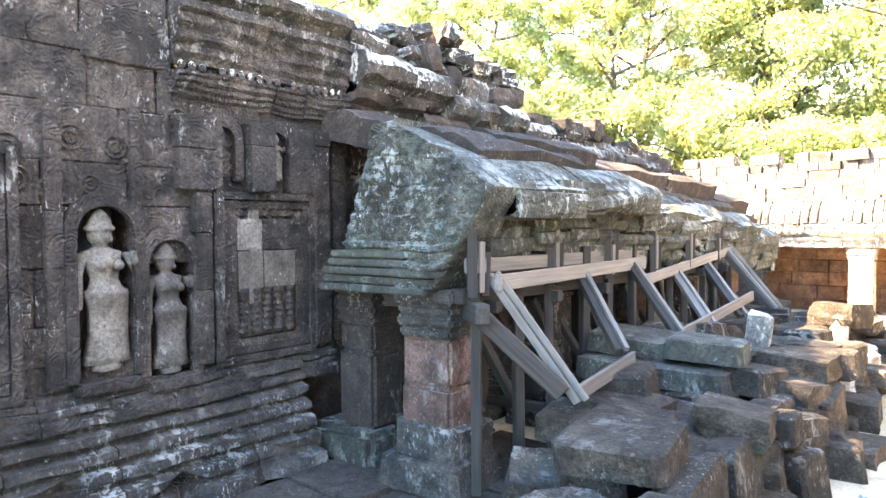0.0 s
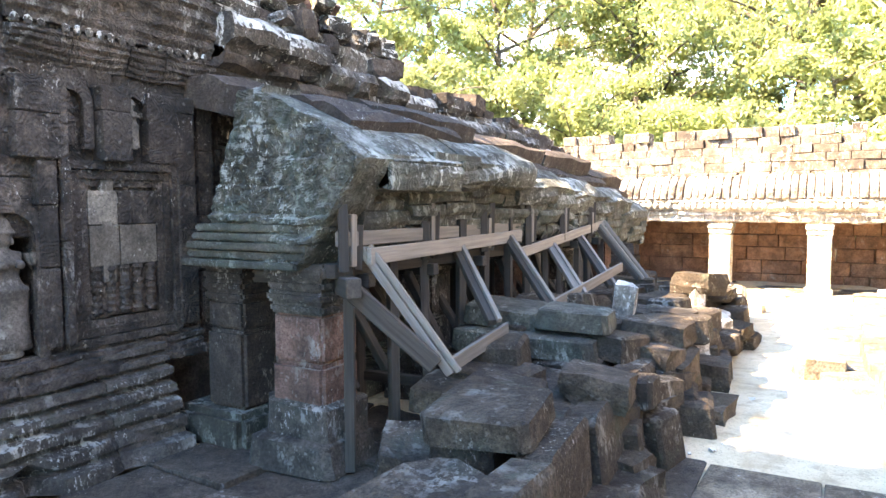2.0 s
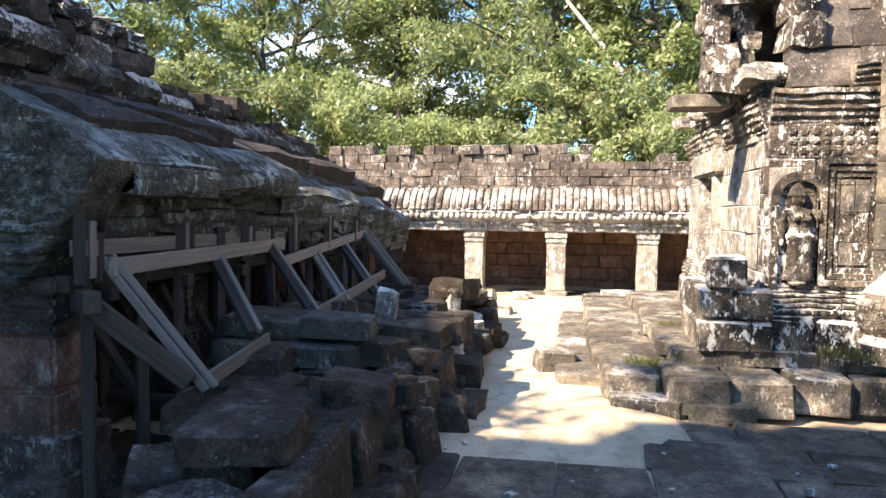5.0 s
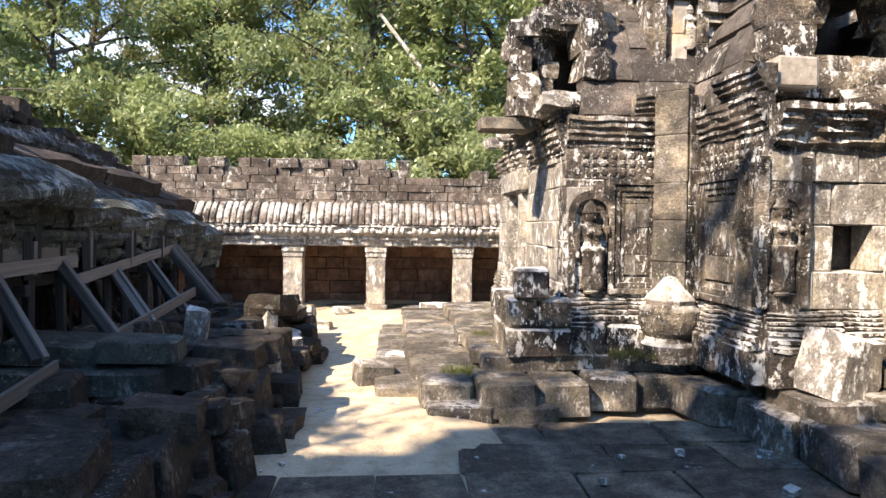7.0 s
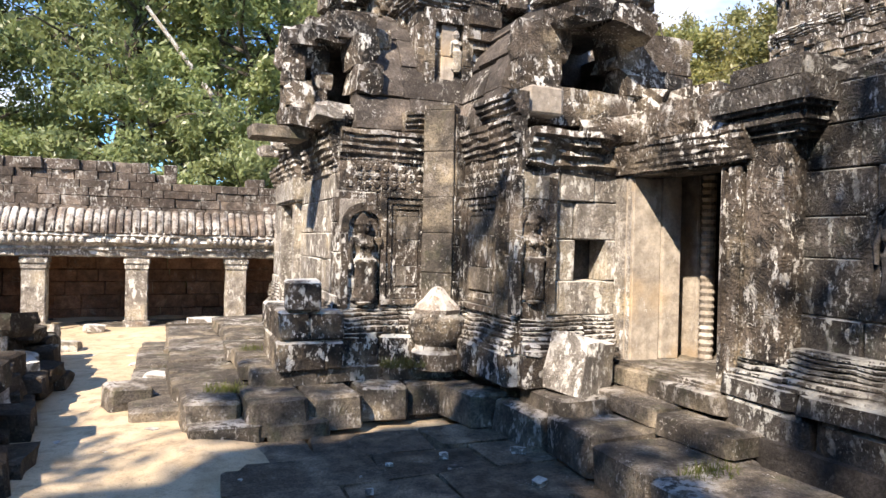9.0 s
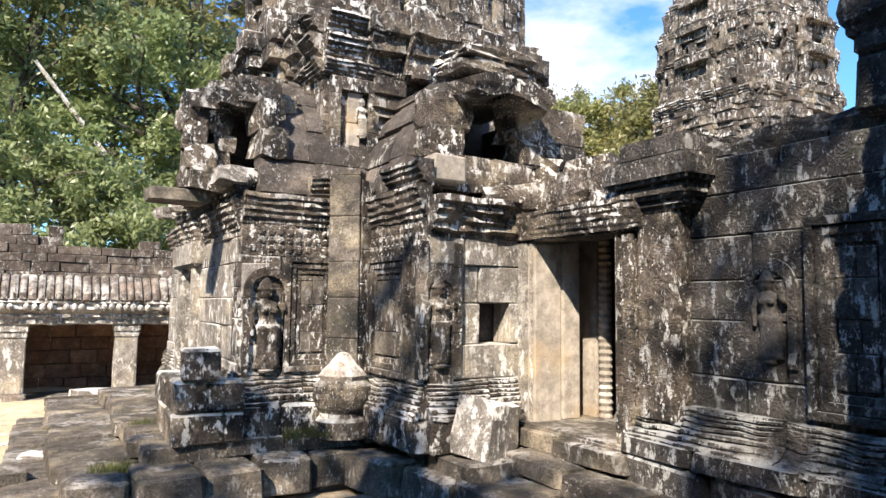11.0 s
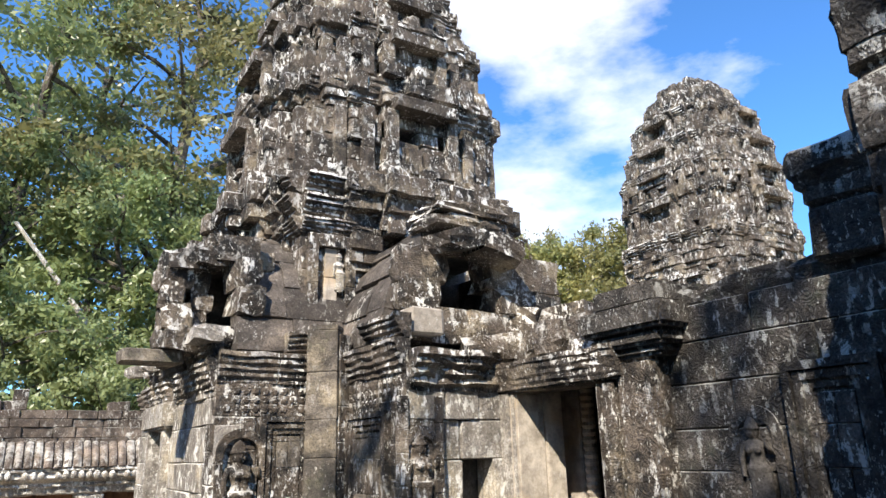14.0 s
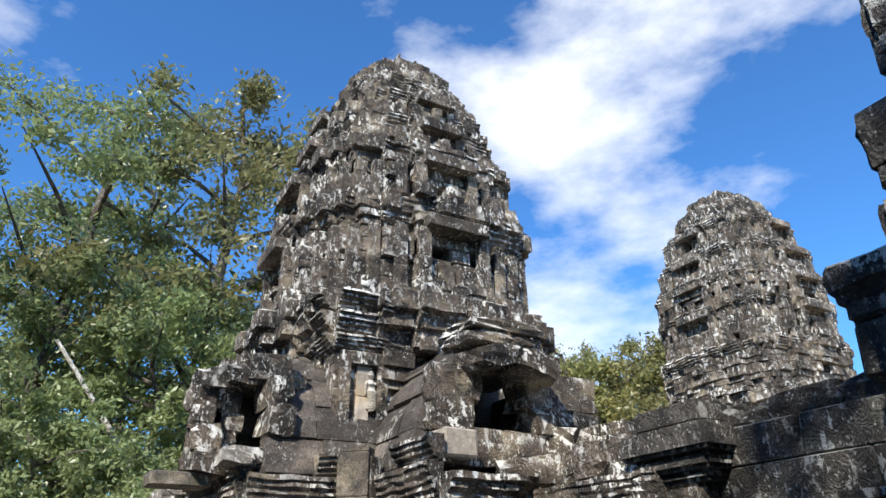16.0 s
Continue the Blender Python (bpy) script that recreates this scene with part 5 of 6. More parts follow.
def crown_stones(cx, cy, levels, profile, mat, parent, seed):
    """Weathered corner stones standing along the cornices, thickest at the corners."""
    rng = random.Random(seed)
    out = []
    for z in levels:
        h_ = half_width(z + 0.06, profile)
        for side in range(4):
            u = Vector((math.cos(radians(90 * side)), math.sin(radians(90 * side))))
            nrm = Vector((u.y, -u.x))
            for f, reach in ((-0.74, 0.80), (-0.62, 0.88), (-0.42, 0.96), (-0.24, 1.02), (0.0, 1.04), (0.24, 1.02), (0.42, 0.96), (0.62, 0.88), (0.74, 0.80)):
                if rng.random() < 0.72:
                    c = Vector((cx, cy)) + u * f * h_ + nrm * (h_ * reach + rng.uniform(-0.04, 0.04))
                    out.append(((c.x, c.y, z + 0.1 + rng.uniform(-0.03, 0.05)), (rng.uniform(0.16, 0.34), rng.uniform(0.16, 0.3), rng.uniform(0.18, 0.4)), (rng.uniform(-9, 9), rng.uniform(-9, 9), 90 * side + rng.uniform(-12, 12))))
    lay("antefix", out, mat, parent, near=(3.0, 8.6), shapes=BOULDER)


TX, TY = 5.2, 11.3
tower_core(TX, TY, TOWER_PROFILE, sanct)
for z, h_, so, sz in ((4.62, 1.95, 0.9, 1.4), (6.45, 1.81, 0.6, 0.9), (7.56, 1.64, 0.5, 0.8), (8.35, 1.41, 0.42, 0.6), (8.95, 1.27, 0.36, 0.5), (9.47, 1.06, 0.3, 0.46)):
    ring("tower_cornice", TX, TY, z, h_, scaled(CORNICE, so, sz), TOWER, sanct, int(z * 10))
lay("tower_stone", tower_blocks(TX, TY, TOWER_PROFILE, 81, holes_z=((5.95, 6.24), (7.0, 7.2))), TOWER, sanct, near=(3.0, 8.6), limit=300, shapes=WORN)
crown_stones(TX, TY, (5.24, 6.81, 7.9, 8.63, 9.17, 9.69), TOWER_PROFILE, TOWER, sanct, 82)
# lotus petals round the broken crown
blocks = []
rng = random.Random(83)
for n_, r_, z, size in ((15, 0.8, 10.03, 0.31), (11, 0.55, 10.25, 0.27), (6, 0.26, 10.46, 0.22)):
    for k in range(n_):
        a = 2 * math.pi * (k + 0.3 * rng.random()) / n_
        blocks.append(((TX + r_ * math.cos(a), TY + r_ * math.sin(a), z + rng.uniform(-0.04, 0.05)), (size * rng.uniform(0.8, 1.1), size, size * rng.uniform(0.7, 1.0)), (rng.uniform(-8, 8), rng.uniform(-8, 8), math.degrees(a) + 90)))
lay("crown_petal", blocks, TOWER, sanct, shapes=BOULDER)

def curved_roof(p, yaw, length, rows, mat, parent, seed, taper=0.0):
    """Curved roof slabs in overlapping rows; rows are (back from the eave, height) points."""
    rng = random.Random(seed)
    u = Vector((math.cos(radians(yaw)), math.sin(radians(yaw)), 0))
    nrm = Vector((u.y, -u.x, 0))
    for r in range(len(rows) - 1):
        (b0, z0), (b1, z1) = rows[r], rows[r + 1]
        s = taper * r
        while s < length - 0.02:
            ww = min(rng.uniform(0.45, 1.0), length - s)
            lip = 0.018 + rng.uniform(-0.012, 0.03)
            dz = rng.uniform(-0.02, 0.02)
            d = Vector((b1 - b0, z1 - z0)).normalized()
            o2 = Vector((-d.y, d.x))
            verts = []
            for e in (s + 0.003, s + ww * 0.5, s + ww - 0.003):
                for f, off in ((0.0, lip), (0.12, lip + 0.012), (0.5, lip + 0.02), (1.0, 0.01), (1.0, -0.25), (0.0, -0.25)):
                    q = Vector((b0, z0)).lerp(Vector((b1, z1)), f) + o2 * (off + 0.012 * noise.noise((e * 3, f * 3, r + seed)))
                    v = Vector(p) + u * e - nrm * q.x
                    verts.append((v.x, v.y, q.y + dz))
            faces = []
            for a in range(2):
                faces += [(a * 6 + j, a * 6 + (j + 1) % 6, (a + 1) * 6 + (j + 1) % 6, (a + 1) * 6 + j) for j in range(6)]
            faces += [tuple(range(6))[::-1], tuple(range(12, 18))]
            raw("roof_slab", verts, faces, mat, parent)
            s += ww


CURVE = ((0.0, 3.05), (0.06, 3.42), (0.20, 3.80), (0.42, 4.16), (0.75, 4.46), (1.0, 4.6))
curved_roof((2.85, 9.36, 0), 0, 1.35, CURVE, SLATE, sanct, 131)
curved_roof((4.08, 9.8, 0), -90, 1.38, CURVE, SLATE, sanct, 132)
blocks = []
blocks += courses((2.42, 11.6), -90, 1.75, 3.05, 4.05, 0.24, h=(0.16, 0.3), w=(0.3, 0.6), seed=133, jit=0.04, tilt=2, top=lambda s: 4.2 - 0.35 * abs(s - 1.0))
blocks += courses((2.42, 9.62), 0, 0.9, 4.0, 4.22, 0.5, h=(0.2, 0.22), w=(0.3, 0.5), seed=134, jit=0.06, tilt=5)
blocks += courses((4.2, 8.02), 0, 2.1, 3.02, 4.6, 0.4, h=(0.26, 0.42), w=(0.45, 0.9), seed=135, jit=0.05, tilt=2, gap=0.0, holes=((0.40, 1.14, 3.3, 3.88), (0.50, 1.04, 3.25, 4.1)), top=lambda s: 4.5 - 0.75 * (s - 0.95) ** 2)
blocks += courses((4.45, 7.85), 0, 0.9, 4.28, 4.55, 0.6, h=(0.13, 0.15), w=(0.4, 0.7), seed=136, jit=0.05, tilt=3)
blocks.append(((4.72, 7.90, 4.10), (0.55, 0.5, 0.22), (4, -14, 4)))
blocks.append(((5.22, 7.90, 4.06), (0.5, 0.5, 0.24), (-4, 16, -5)))
lay("vault_stone", blocks, TOWER, sanct, near=(3.5, 8.8), limit=200, shapes=BOULDER)
part("vault_core", box_bm(4.5, 5.6, 8.25, 9.4, 4.12, 4.3, 0.02), VOID, sanct)
part("vault_core", box_bm(2.55, 3.4, 10.5, 12.6, 2.95, 4.2, 0.02), VOID, sanct)
part("vault_core", box_bm(2.5, 3.2, 9.75, 10.6, 4.02, 4.2, 0.02), VOID, sanct)
blocks = []
for k, (x, y, z, w_, h_) in enumerate(((2.36, 9.9, 3.2, 0.42, 0.24), (2.72, 9.75, 3.2, 0.4, 0.2), (2.30, 9.95, 3.42, 0.32, 0.24), (2.27, 9.98, 3.64, 0.26, 0.24), (2.26, 9.98, 3.86, 0.3, 0.22), (2.34, 9.92, 4.06, 0.42, 0.2), (2.62, 9.9, 4.16, 0.5, 0.18), (2.92, 9.75, 4.2, 0.46, 0.26), (2.94, 9.62, 3.9, 0.26, 0.3), (2.98, 9.58, 3.6, 0.28, 0.3))):
    blocks.append(((x, y, z), (w_, 0.5, h_ + 0.03), (4 - 3 * (k % 3), 6 - 5 * (k % 3), 10 - 7 * (k % 4))))
lay("porch_stone", blocks, TOWER, sanct, shapes=BOULDER)
worn("projecting_stone", 2.12, 10.0, 0.62, 0.42, 2.92, 3.07, TERR, sanct, 3, "brown flat stone jutting from the cornice", 4)
worn("yellow_stone", 4.28, 7.93, 0.40, 0.3, 3.06, 3.32, SMOOTH, sanct, 4, "smooth yellowish block under the hollow")
part("vault_core", box_bm(4.6, 4.95, 8.75, 10.2, 2.9, 4.1), VOID, sanct)
part("vault_core", box_bm(5.6, 6.3, 8.3, 10.2, 2.9, 4.0), VOID, sanct)
part("vault_core", box_bm(4.9, 5.7, 9.2, 10.2, 2.9, 4.3), VOID, sanct)
part("vault_core", box_bm(3.25, 4.2, 9.8, 13.0, 2.9, 3.9), VOID, sanct)
# projecting tower corner over the re-entrant angle, with a niche and a bold cornice
part("corner_core", box_bm(3.95, 4.9, 9.75, 10.9, 3.0, 5.3), VOID, sanct)
blocks = courses((3.60, 9.52), 0, 0.92, 3.2, 4.55, 0.3, h=(0.3, 0.5), w=(0.3, 0.5), seed=141, jit=0.012, gap=0.0)
blocks += courses((3.60, 10.75), -90, 1.22, 3.2, 4.55, 0.3, h=(0.3, 0.5), w=(0.35, 0.6), seed=142, jit=0.012, gap=0.0)
blocks += courses((4.52, 9.95), 0, 0.6, 3.6, 4.55, 0.3, h=(0.3, 0.5), w=(0.3, 0.5), seed=143, jit=0.012, gap=0.0)
lay("corner_stone", blocks, TOWER, sanct)
for p_, yaw, ln in (((3.56, 9.52), 0, 0.98), ((3.60, 10.75), -90, 1.26), ((4.50, 9.93), 0, 0.62), ((4.52, 9.95), -90, 0.46)):
    for z, so, sz in ((4.50, 0.5, 0.45), (4.69, 0.8, 0.65), (4.96, 1.05, 0.6)):
        moulding("corner_cornice", (p_[0], p_[1], z), yaw, ln, scaled(CORNICE, so, sz), TOWER, sanct, seg=(0.5, 0.9), jit=0.012, seed=int(z * 100) + yaw)
strip((3.72, 9.52), 0, 0.13, 3.45, 4.5, 0.07, TOWER, sanct, "corner_pilaster")
strip((4.20, 9.52), 0, 0.13, 3.45, 4.5, 0.07, TOWER, sanct, "corner_pilaster")
strip((3.96, 9.52), 0, 0.34, 4.34, 4.5, 0.09, TOWER, sanct, "niche_lintel")
strip((3.96, 9.52), 0, 0.16, 3.6, 4.34, 0.03, SMOOTH, sanct, "niche_panel")
figure(sanct, (4.07, 9.49, 3.8), 0.46, 0, PALE, "small worn carved figure")
strip((3.60, 10.2), -90, 0.3, 3.5, 4.5, 0.03, SMOOTH, sanct, "pale_panel")
def storeys(cx, cy, profile, levels, parent):
    """False doors and pilasters of a tower's upper storeys."""
    for z0, z1 in levels:
        h_ = half_width((z0 + z1) / 2, profile)
        for yaw in (0, -90):
            u = Vector((math.cos(radians(yaw)), math.sin(radians(yaw))))
            nrm = Vector((u.y, -u.x))
            for f, reach in ((-0.78, 0.80), (-0.64, 0.87), (-0.45, 0.95), (-0.27, 1.0), (0.27, 1.0), (0.45, 0.95), (0.64, 0.87), (0.78, 0.80)):
                c = Vector((cx, cy)) + u * f * h_ * 0.92 + nrm * (h_ * reach + 0.02)
                strip((c.x, c.y), yaw, 0.16, z0, z1, 0.08, TOWER, parent, "storey_pilaster")
            c = Vector((cx, cy)) + nrm * (h_ + 0.03)
            strip((c.x, c.y), yaw, 0.5 * h_, z1 - 0.02, z1 + 0.16, 0.2, TOWER, parent, "door_pediment")


storeys(TX, TY, TOWER_PROFILE, ((5.47, 6.36), (6.96, 7.51), (8.01, 8.31), (8.71, 8.93)), sanct)
strip((3.80, 9.16), -38, 0.34, 0.95, 3.3, 0.20, TERR, sanct, "corner_pier")
strip((3.66, 9.22), -20, 0.12, 1.1, 3.2, 0.12, TOWER, sanct, "corner_fillet")
strip((3.93, 9.02), -62, 0.12, 1.1, 3.2, 0.12, TOWER, sanct, "corner_fillet")
blocks = []
for k in range(10):
    blocks.append(((2.52 + 0.1 * (k % 3), 9.35 + 0.45 * k, 3.16 + 0.05 * (k % 2)), (0.3, 0.36, 0.16), (5 * (k % 3) - 4, 4 - 3 * (k % 4), 12 * k)))
lay("loose_stone", blocks, PALE, sanct, shapes=BOULDER)

tower2 = thing("distant_tower", (17.4, 13.85, 0), "ruined sandstone temple tower rising behind the hall roof", "temple tower")
tower_core(17.4, 13.85, FAR_PROFILE, tower2)
for z, h_ in ((7.05, 2.1), (8.22, 1.98), (9.08, 1.96), (9.9, 1.79), (10.82, 1.53)):
    ring("tower_cornice", 17.4, 13.85, z, h_, scaled(CORNICE, 0.55, 0.65), TOWER, tower2, int(z * 10))
lay("tower_stone", tower_blocks(17.4, 13.85, FAR_PROFILE, 91, worn_at=0.42, big=1.15), TOWER, tower2, near=(14.5, 12.0), limit=300, shapes=WORN)
crown_stones(17.4, 13.85, (7.3, 8.42, 9.26, 10.06, 11.0, 11.66, 12.1), FAR_PROFILE, TOWER, tower2, 92)
storeys(17.4, 13.85, FAR_PROFILE, ((7.42, 8.2), (8.5, 9.06), (9.3, 9.88), (10.1, 10.8)), tower2)
part("lower_body", box_bm(15.4, 19.4, 11.9, 15.8, 0.0, 4.5, 0.05), TOWER, tower2)

# ---- door wall beside the tower ----
vest = thing("sanctuary_vestibule", (5.6, 6.9, 0.6), "sandstone vestibule with an open carved doorway", "vestibule")
DX = 5.12
blocks = courses((DX + 0.06, 7.72), -90, 1.6, 0.7, 2.5, 0.3, seed=101, holes=((0.1, 1.45, 0.0, 2.6),))
lay("wall_stone", blocks, TOWER, vest)
jamb_a = part("door_jamb", box_bm(DX - 0.05, DX + 0.3, 7.46, 7.70, 0.7, 2.48, 0.02), SMOOTH, vest, "tall carved pale stone jamb")
jamb_b = part("door_jamb", box_bm(DX - 0.05, DX + 0.3, 6.14, 6.38, 0.7, 2.46, 0.02), TOWER, vest, "tall carved stone jamb speckled with lichen")
part("jamb_fillet", box_bm(DX - 0.08, DX - 0.045, 7.56, 7.70, 0.7, 2.48, 0.01), PALE, jamb_a)
part("jamb_fillet", box_bm(DX - 0.065, DX - 0.045, 7.48, 7.53, 0.7, 2.48, 0.008), PALE, jamb_a)
part("jamb_fillet", box_bm(DX - 0.08, DX - 0.045, 6.14, 6.26, 0.7, 2.46, 0.01), TOWER, jamb_b)
part("jamb_fillet", box_bm(DX - 0.065, DX - 0.045, 6.30, 6.35, 0.7, 2.46, 0.008), TOWER, jamb_b)
part("door_reveal", box_bm(DX + 0.3, DX + 0.52, 7.44, 7.66, 0.72, 2.5, 0.008), SMOOTH, vest, "smooth pale inner door reveal")
part("door_reveal", box_bm(DX + 0.3, DX + 0.52, 6.16, 6.36, 0.72, 2.5, 0.008), SMOOTH, vest)
lintel_ = part("lintel", box_bm(DX - 0.1, DX + 0.35, 6.05, 7.78, 2.48, 2.76, 0.02), TOWER, vest, "carved stone lintel white with lichen")
moulding("lintel_moulding", (DX - 0.1, 7.8, 2.50), -90, 1.76, scaled(CORNICE, 0.22, 0.62), TOWER, lintel_, seg=(0.8, 1.0), seed=102, erode=0.035)
part("threshold", box_bm(DX - 0.15, DX + 1.2, 6.2, 7.62, 0.55, 0.72, 0.02), TERR, vest)
part("inner_door_frame", box_bm(DX + 0.72, DX + 0.95, 7.42, 7.9, 0.6, 2.6, 0.01), SMOOTH, vest, "inner door frame of pale dressed stone")
prof = [(0.075 * (0.78 + 0.22 * (k % 2)), 1.85 * k / 52) for k in range(53)]
part("ringed_colonnette", lathe(prof, 12, (DX + 0.76, 7.33, 0.7)), SMOOTH, vest, "turned stone colonnette with many rings")
part("back_wall", box_bm(DX + 2.6, DX + 2.9, 5.0, 9.0, 0.3, 2.8), VOID, vest)
part("ceiling_slab", box_bm(DX + 0.2, DX + 2.9, 5.0, 9.0, 2.7, 2.95), VOID, vest)
part("vestibule_floor", box_bm(DX + 0.2, DX + 2.8, 5.2, 8.4, 0.4, 0.6), TERR, vest)
blocks = courses((4.75, 7.85), -28, 1.2, 2.76, 3.1, 0.6, seed=103, jit=0.08, tilt=4)
blocks += courses((DX - 0.02, 7.9), -90, 2.0, 2.78, 3.1, 0.7, seed=104, jit=0.08, tilt=4, top=lambda s: 3.3 - 0.2 * s)
blocks += courses((5.4, 8.2), -60, 2.6, 2.9, 3.6, 0.8, h=(0.2, 0.3), w=(0.3, 0.6), seed=105, jit=0.12, tilt=6, top=lambda s: 3.7 - 0.3 * s)
lay("roof_stone", blocks, TOWER, vest, shapes=BOULDER)

# ---- hall on the south side ----
hall = thing("shrine_hall", (6.5, 4.5, 0.5), "dark carved sandstone hall wall with pilaster, figure and false window", "hall")
part("hall_core", box_bm(DX + 0.4, 9.5, -3.0, 5.75, 0.2, 2.95), VOID, hall)
blocks = courses((DX + 0.12, 5.75), -90, 4.2, 0.95, 2.98, 0.34, seed=111, jit=0.01, h=(0.28, 0.42), gap=0.003, tilt=0.4)
lay("wall_stone", blocks, GREY, hall, near=(DX, 5))
pil_ = part("pilaster", box_bm(DX - 0.06, DX + 0.4, 5.72, 6.12, 0.95, 2.62, 0.03), TOWER, hall, "broad worn stone pilaster")
for k, (g, z0, z1) in enumerate(((0.03, 2.62, 2.7), (0.09, 2.7, 2.82), (0.16, 2.82, 3.02), (0.06, 3.02, 3.2))):
    part("capital_band", box_bm(DX - 0.06 - g, DX + 0.4, 5.62 - g, 6.2 + g, z0, z1, 0.03), GREY, pil_)
lay("base_stone", courses((DX - 0.17, 6.2), -90, 5.0, 0.28, 0.84, 0.45, h=(0.26, 0.56), w=(0.5, 0.95), jit=0.03, tilt=1.5, seed=112), GREY, hall, near=(DX, 5.5), limit=40, shapes=WORN)
moulding("plinth_stone", (DX + 0.06, 6.2, 0.82), -90, 5.0, scaled(FINE_PLINTH, 0.5, 0.36), GREY, hall, seed=113, erode=0.04)
blocks = courses((DX + 0.16, 5.75), -90, 2.7, 2.94, 3.12, 0.6, seed=114, jit=0.03, tilt=3, gap=-0.04, w=(0.35, 0.7))
lay("roof_stone", blocks, GREY, hall, shapes=BOULDER)
figure(hall, (DX + 0.1, 5.05, 1.48), 0.6, -90, FIGDARK, "dark worn carved standing figure in a niche")
niche(hall, (DX + 0.12, 5.05, 1.45), -90, 0.26, 0.52, GREY, 0.018)
false_window(hall, (DX + 0.12, 4.45, 1.15), -90, 0.62, 1.3, GREY, GREY)
# taller part that juts out towards the court, and the raised wall head beside it
HX = 3.9
part("hall_core", box_bm(HX + 0.35, 9.5, -3.0, 3.02, 0.2, 6.1), VOID, hall)
part("hall_core", box_bm(DX + 0.4, 9.5, 3.0, 4.1, 3.0, 3.7), VOID, hall)
blocks = courses((HX, 3.41), -90, 5.0, 0.95, 3.74, 0.5, seed=115, jit=0.03, h=(0.28, 0.42))
blocks += courses((HX, 3.21), -90, 5.0, 3.74, 6.4, 0.5, seed=125, jit=0.05, h=(0.28, 0.42))
blocks += courses((HX + 2.6, 3.41), 180, 2.6, 0.95, 3.74, 0.4, seed=116, tilt=2, jit=0.03)
blocks += courses((HX + 2.6, 3.21), 180, 2.6, 3.74, 6.3, 0.4, seed=126, tilt=2, jit=0.04)
blocks += courses((DX + 0.08, 4.42), -90, 1.4, 3.05, 3.84, 0.5, seed=119, jit=0.03)
blocks += courses((DX + 1.5, 4.42), 180, 1.4, 3.05, 3.82, 0.4, seed=117, jit=0.03)
blocks += courses((DX + 0.12, 4.06), -90, 1.0, 3.8, 4.1, 0.5, seed=120, jit=0.04)
lay("upper_stone", blocks, GREY, hall, near=(HX, 3.8), limit=150, shapes=WORN)
moulding("cornice_stone", (DX + 0.08, 4.44, 3.56), -90, 1.2, scaled(LIP, 0.3, 0.65), GREY, hall, seed=118)
moulding("cornice_stone", (DX + 1.0, 4.42, 3.56), 180, 0.95, scaled(LIP, 0.3, 0.65), GREY, hall, seed=128)
for z, so in ((3.17, 0.12), (3.66, 0.1), (4.19, 0.12)):
    moulding("cornice_stone", (HX, 3.41 if z < 3.7 else 3.20, z), -90, 1.4, scaled(LIP, so, 0.7), GREY, hall, seed=int(z * 40), erode=0.05)
    moulding("cornice_stone", (HX + 1.0, 3.41 if z < 3.7 else 3.20, z), 180, 1.0, scaled(LIP, so, 0.7), GREY, hall, seed=int(z * 50), erode=0.05)
moulding("plinth_stone", (HX, 3.41, 0.48), -90, 4.0, scaled(PLINTH, 1.0, 1.05), GREY, hall, seed=122)
moulding("plinth_stone", (HX + 1.1, 3.41, 0.48), 180, 1.1, scaled(PLINTH, 1.0, 1.05), GREY, hall, seed=123)
part("plinth_core", box_bm(HX + 0.02, 9.0, -1.0, 3.20, -0.1, 0.97), VOID, hall)

loose("broken_plinth_stone", (4.50, 7.46, 0.70), (0.5, 0.42, 0.54), (3, 12, 25), PALE, "broken pale carved stone leaning beside the doorway", k=4)
loose("stone_block", (2.27, 9.14, 1.24), (0.36, 0.3, 0.32), (0, 0, -4), TOWER, "small squared block set on the porch plinth", k=3, shapes=WORN)

# ---- offering pedestal in the corner ----
ped = thing("stone_pedestal", (3.72, 8.9, 0.5), "worn round-shouldered stone pedestal with a pointed cap", "pedestal")
part("pedestal_body", lathe([(0.28, 0.45), (0.28, 0.62), (0.24, 0.66), (0.23, 0.70), (0.28, 0.76), (0.31, 0.86), (0.31, 0.98), (0.25, 1.04)], 24, (3.70, 9.0, 0)), TOWER, ped)
part("pedestal_cap", lathe([(0.25, 1.04), (0.27, 1.09), (0.24, 1.13), (0.16, 1.2), (0.07, 1.31), (0.02, 1.33)], 8, (3.70, 9.0, 0)), FAR, ped)

# ---- paving ----
pave = thing("courtyard_paving", (2, 5, 0), "irregular worn flagstones of grey-brown sandstone", "paving", kind="structure")
rng = random.Random(121)
blocks, y = [], -2.0
while y < 8.3:
    d = rng.uniform(0.5, 0.9)
    x = -3.4 if y < 6.5 else -0.45 + rng.uniform(-0.1, 0.3)
    lim = 4.1
    while x < lim:
        w_ = rng.uniform(0.55, 1.25)
        if y < 6.6 or x > 1.3:
            blocks.append(((x + w_ / 2, y + d / 2 + rng.uniform(-0.02, 0.02), -0.072 + rng.uniform(-0.012, 0.014)), (min(w_, lim + 0.3 - x) - 0.012, d - 0.012, 0.13), (rng.uniform(-1.1, 1.1), rng.uniform(-1.1, 1.1), rng.uniform(-3, 3))))
        x += w_
    y += d
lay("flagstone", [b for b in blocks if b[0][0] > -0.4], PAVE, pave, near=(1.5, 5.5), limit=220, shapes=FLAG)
# west flagstones: a darker stone whose colour also holds the shade by the wall
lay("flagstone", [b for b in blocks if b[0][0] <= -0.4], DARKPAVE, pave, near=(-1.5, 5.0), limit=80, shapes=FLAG)


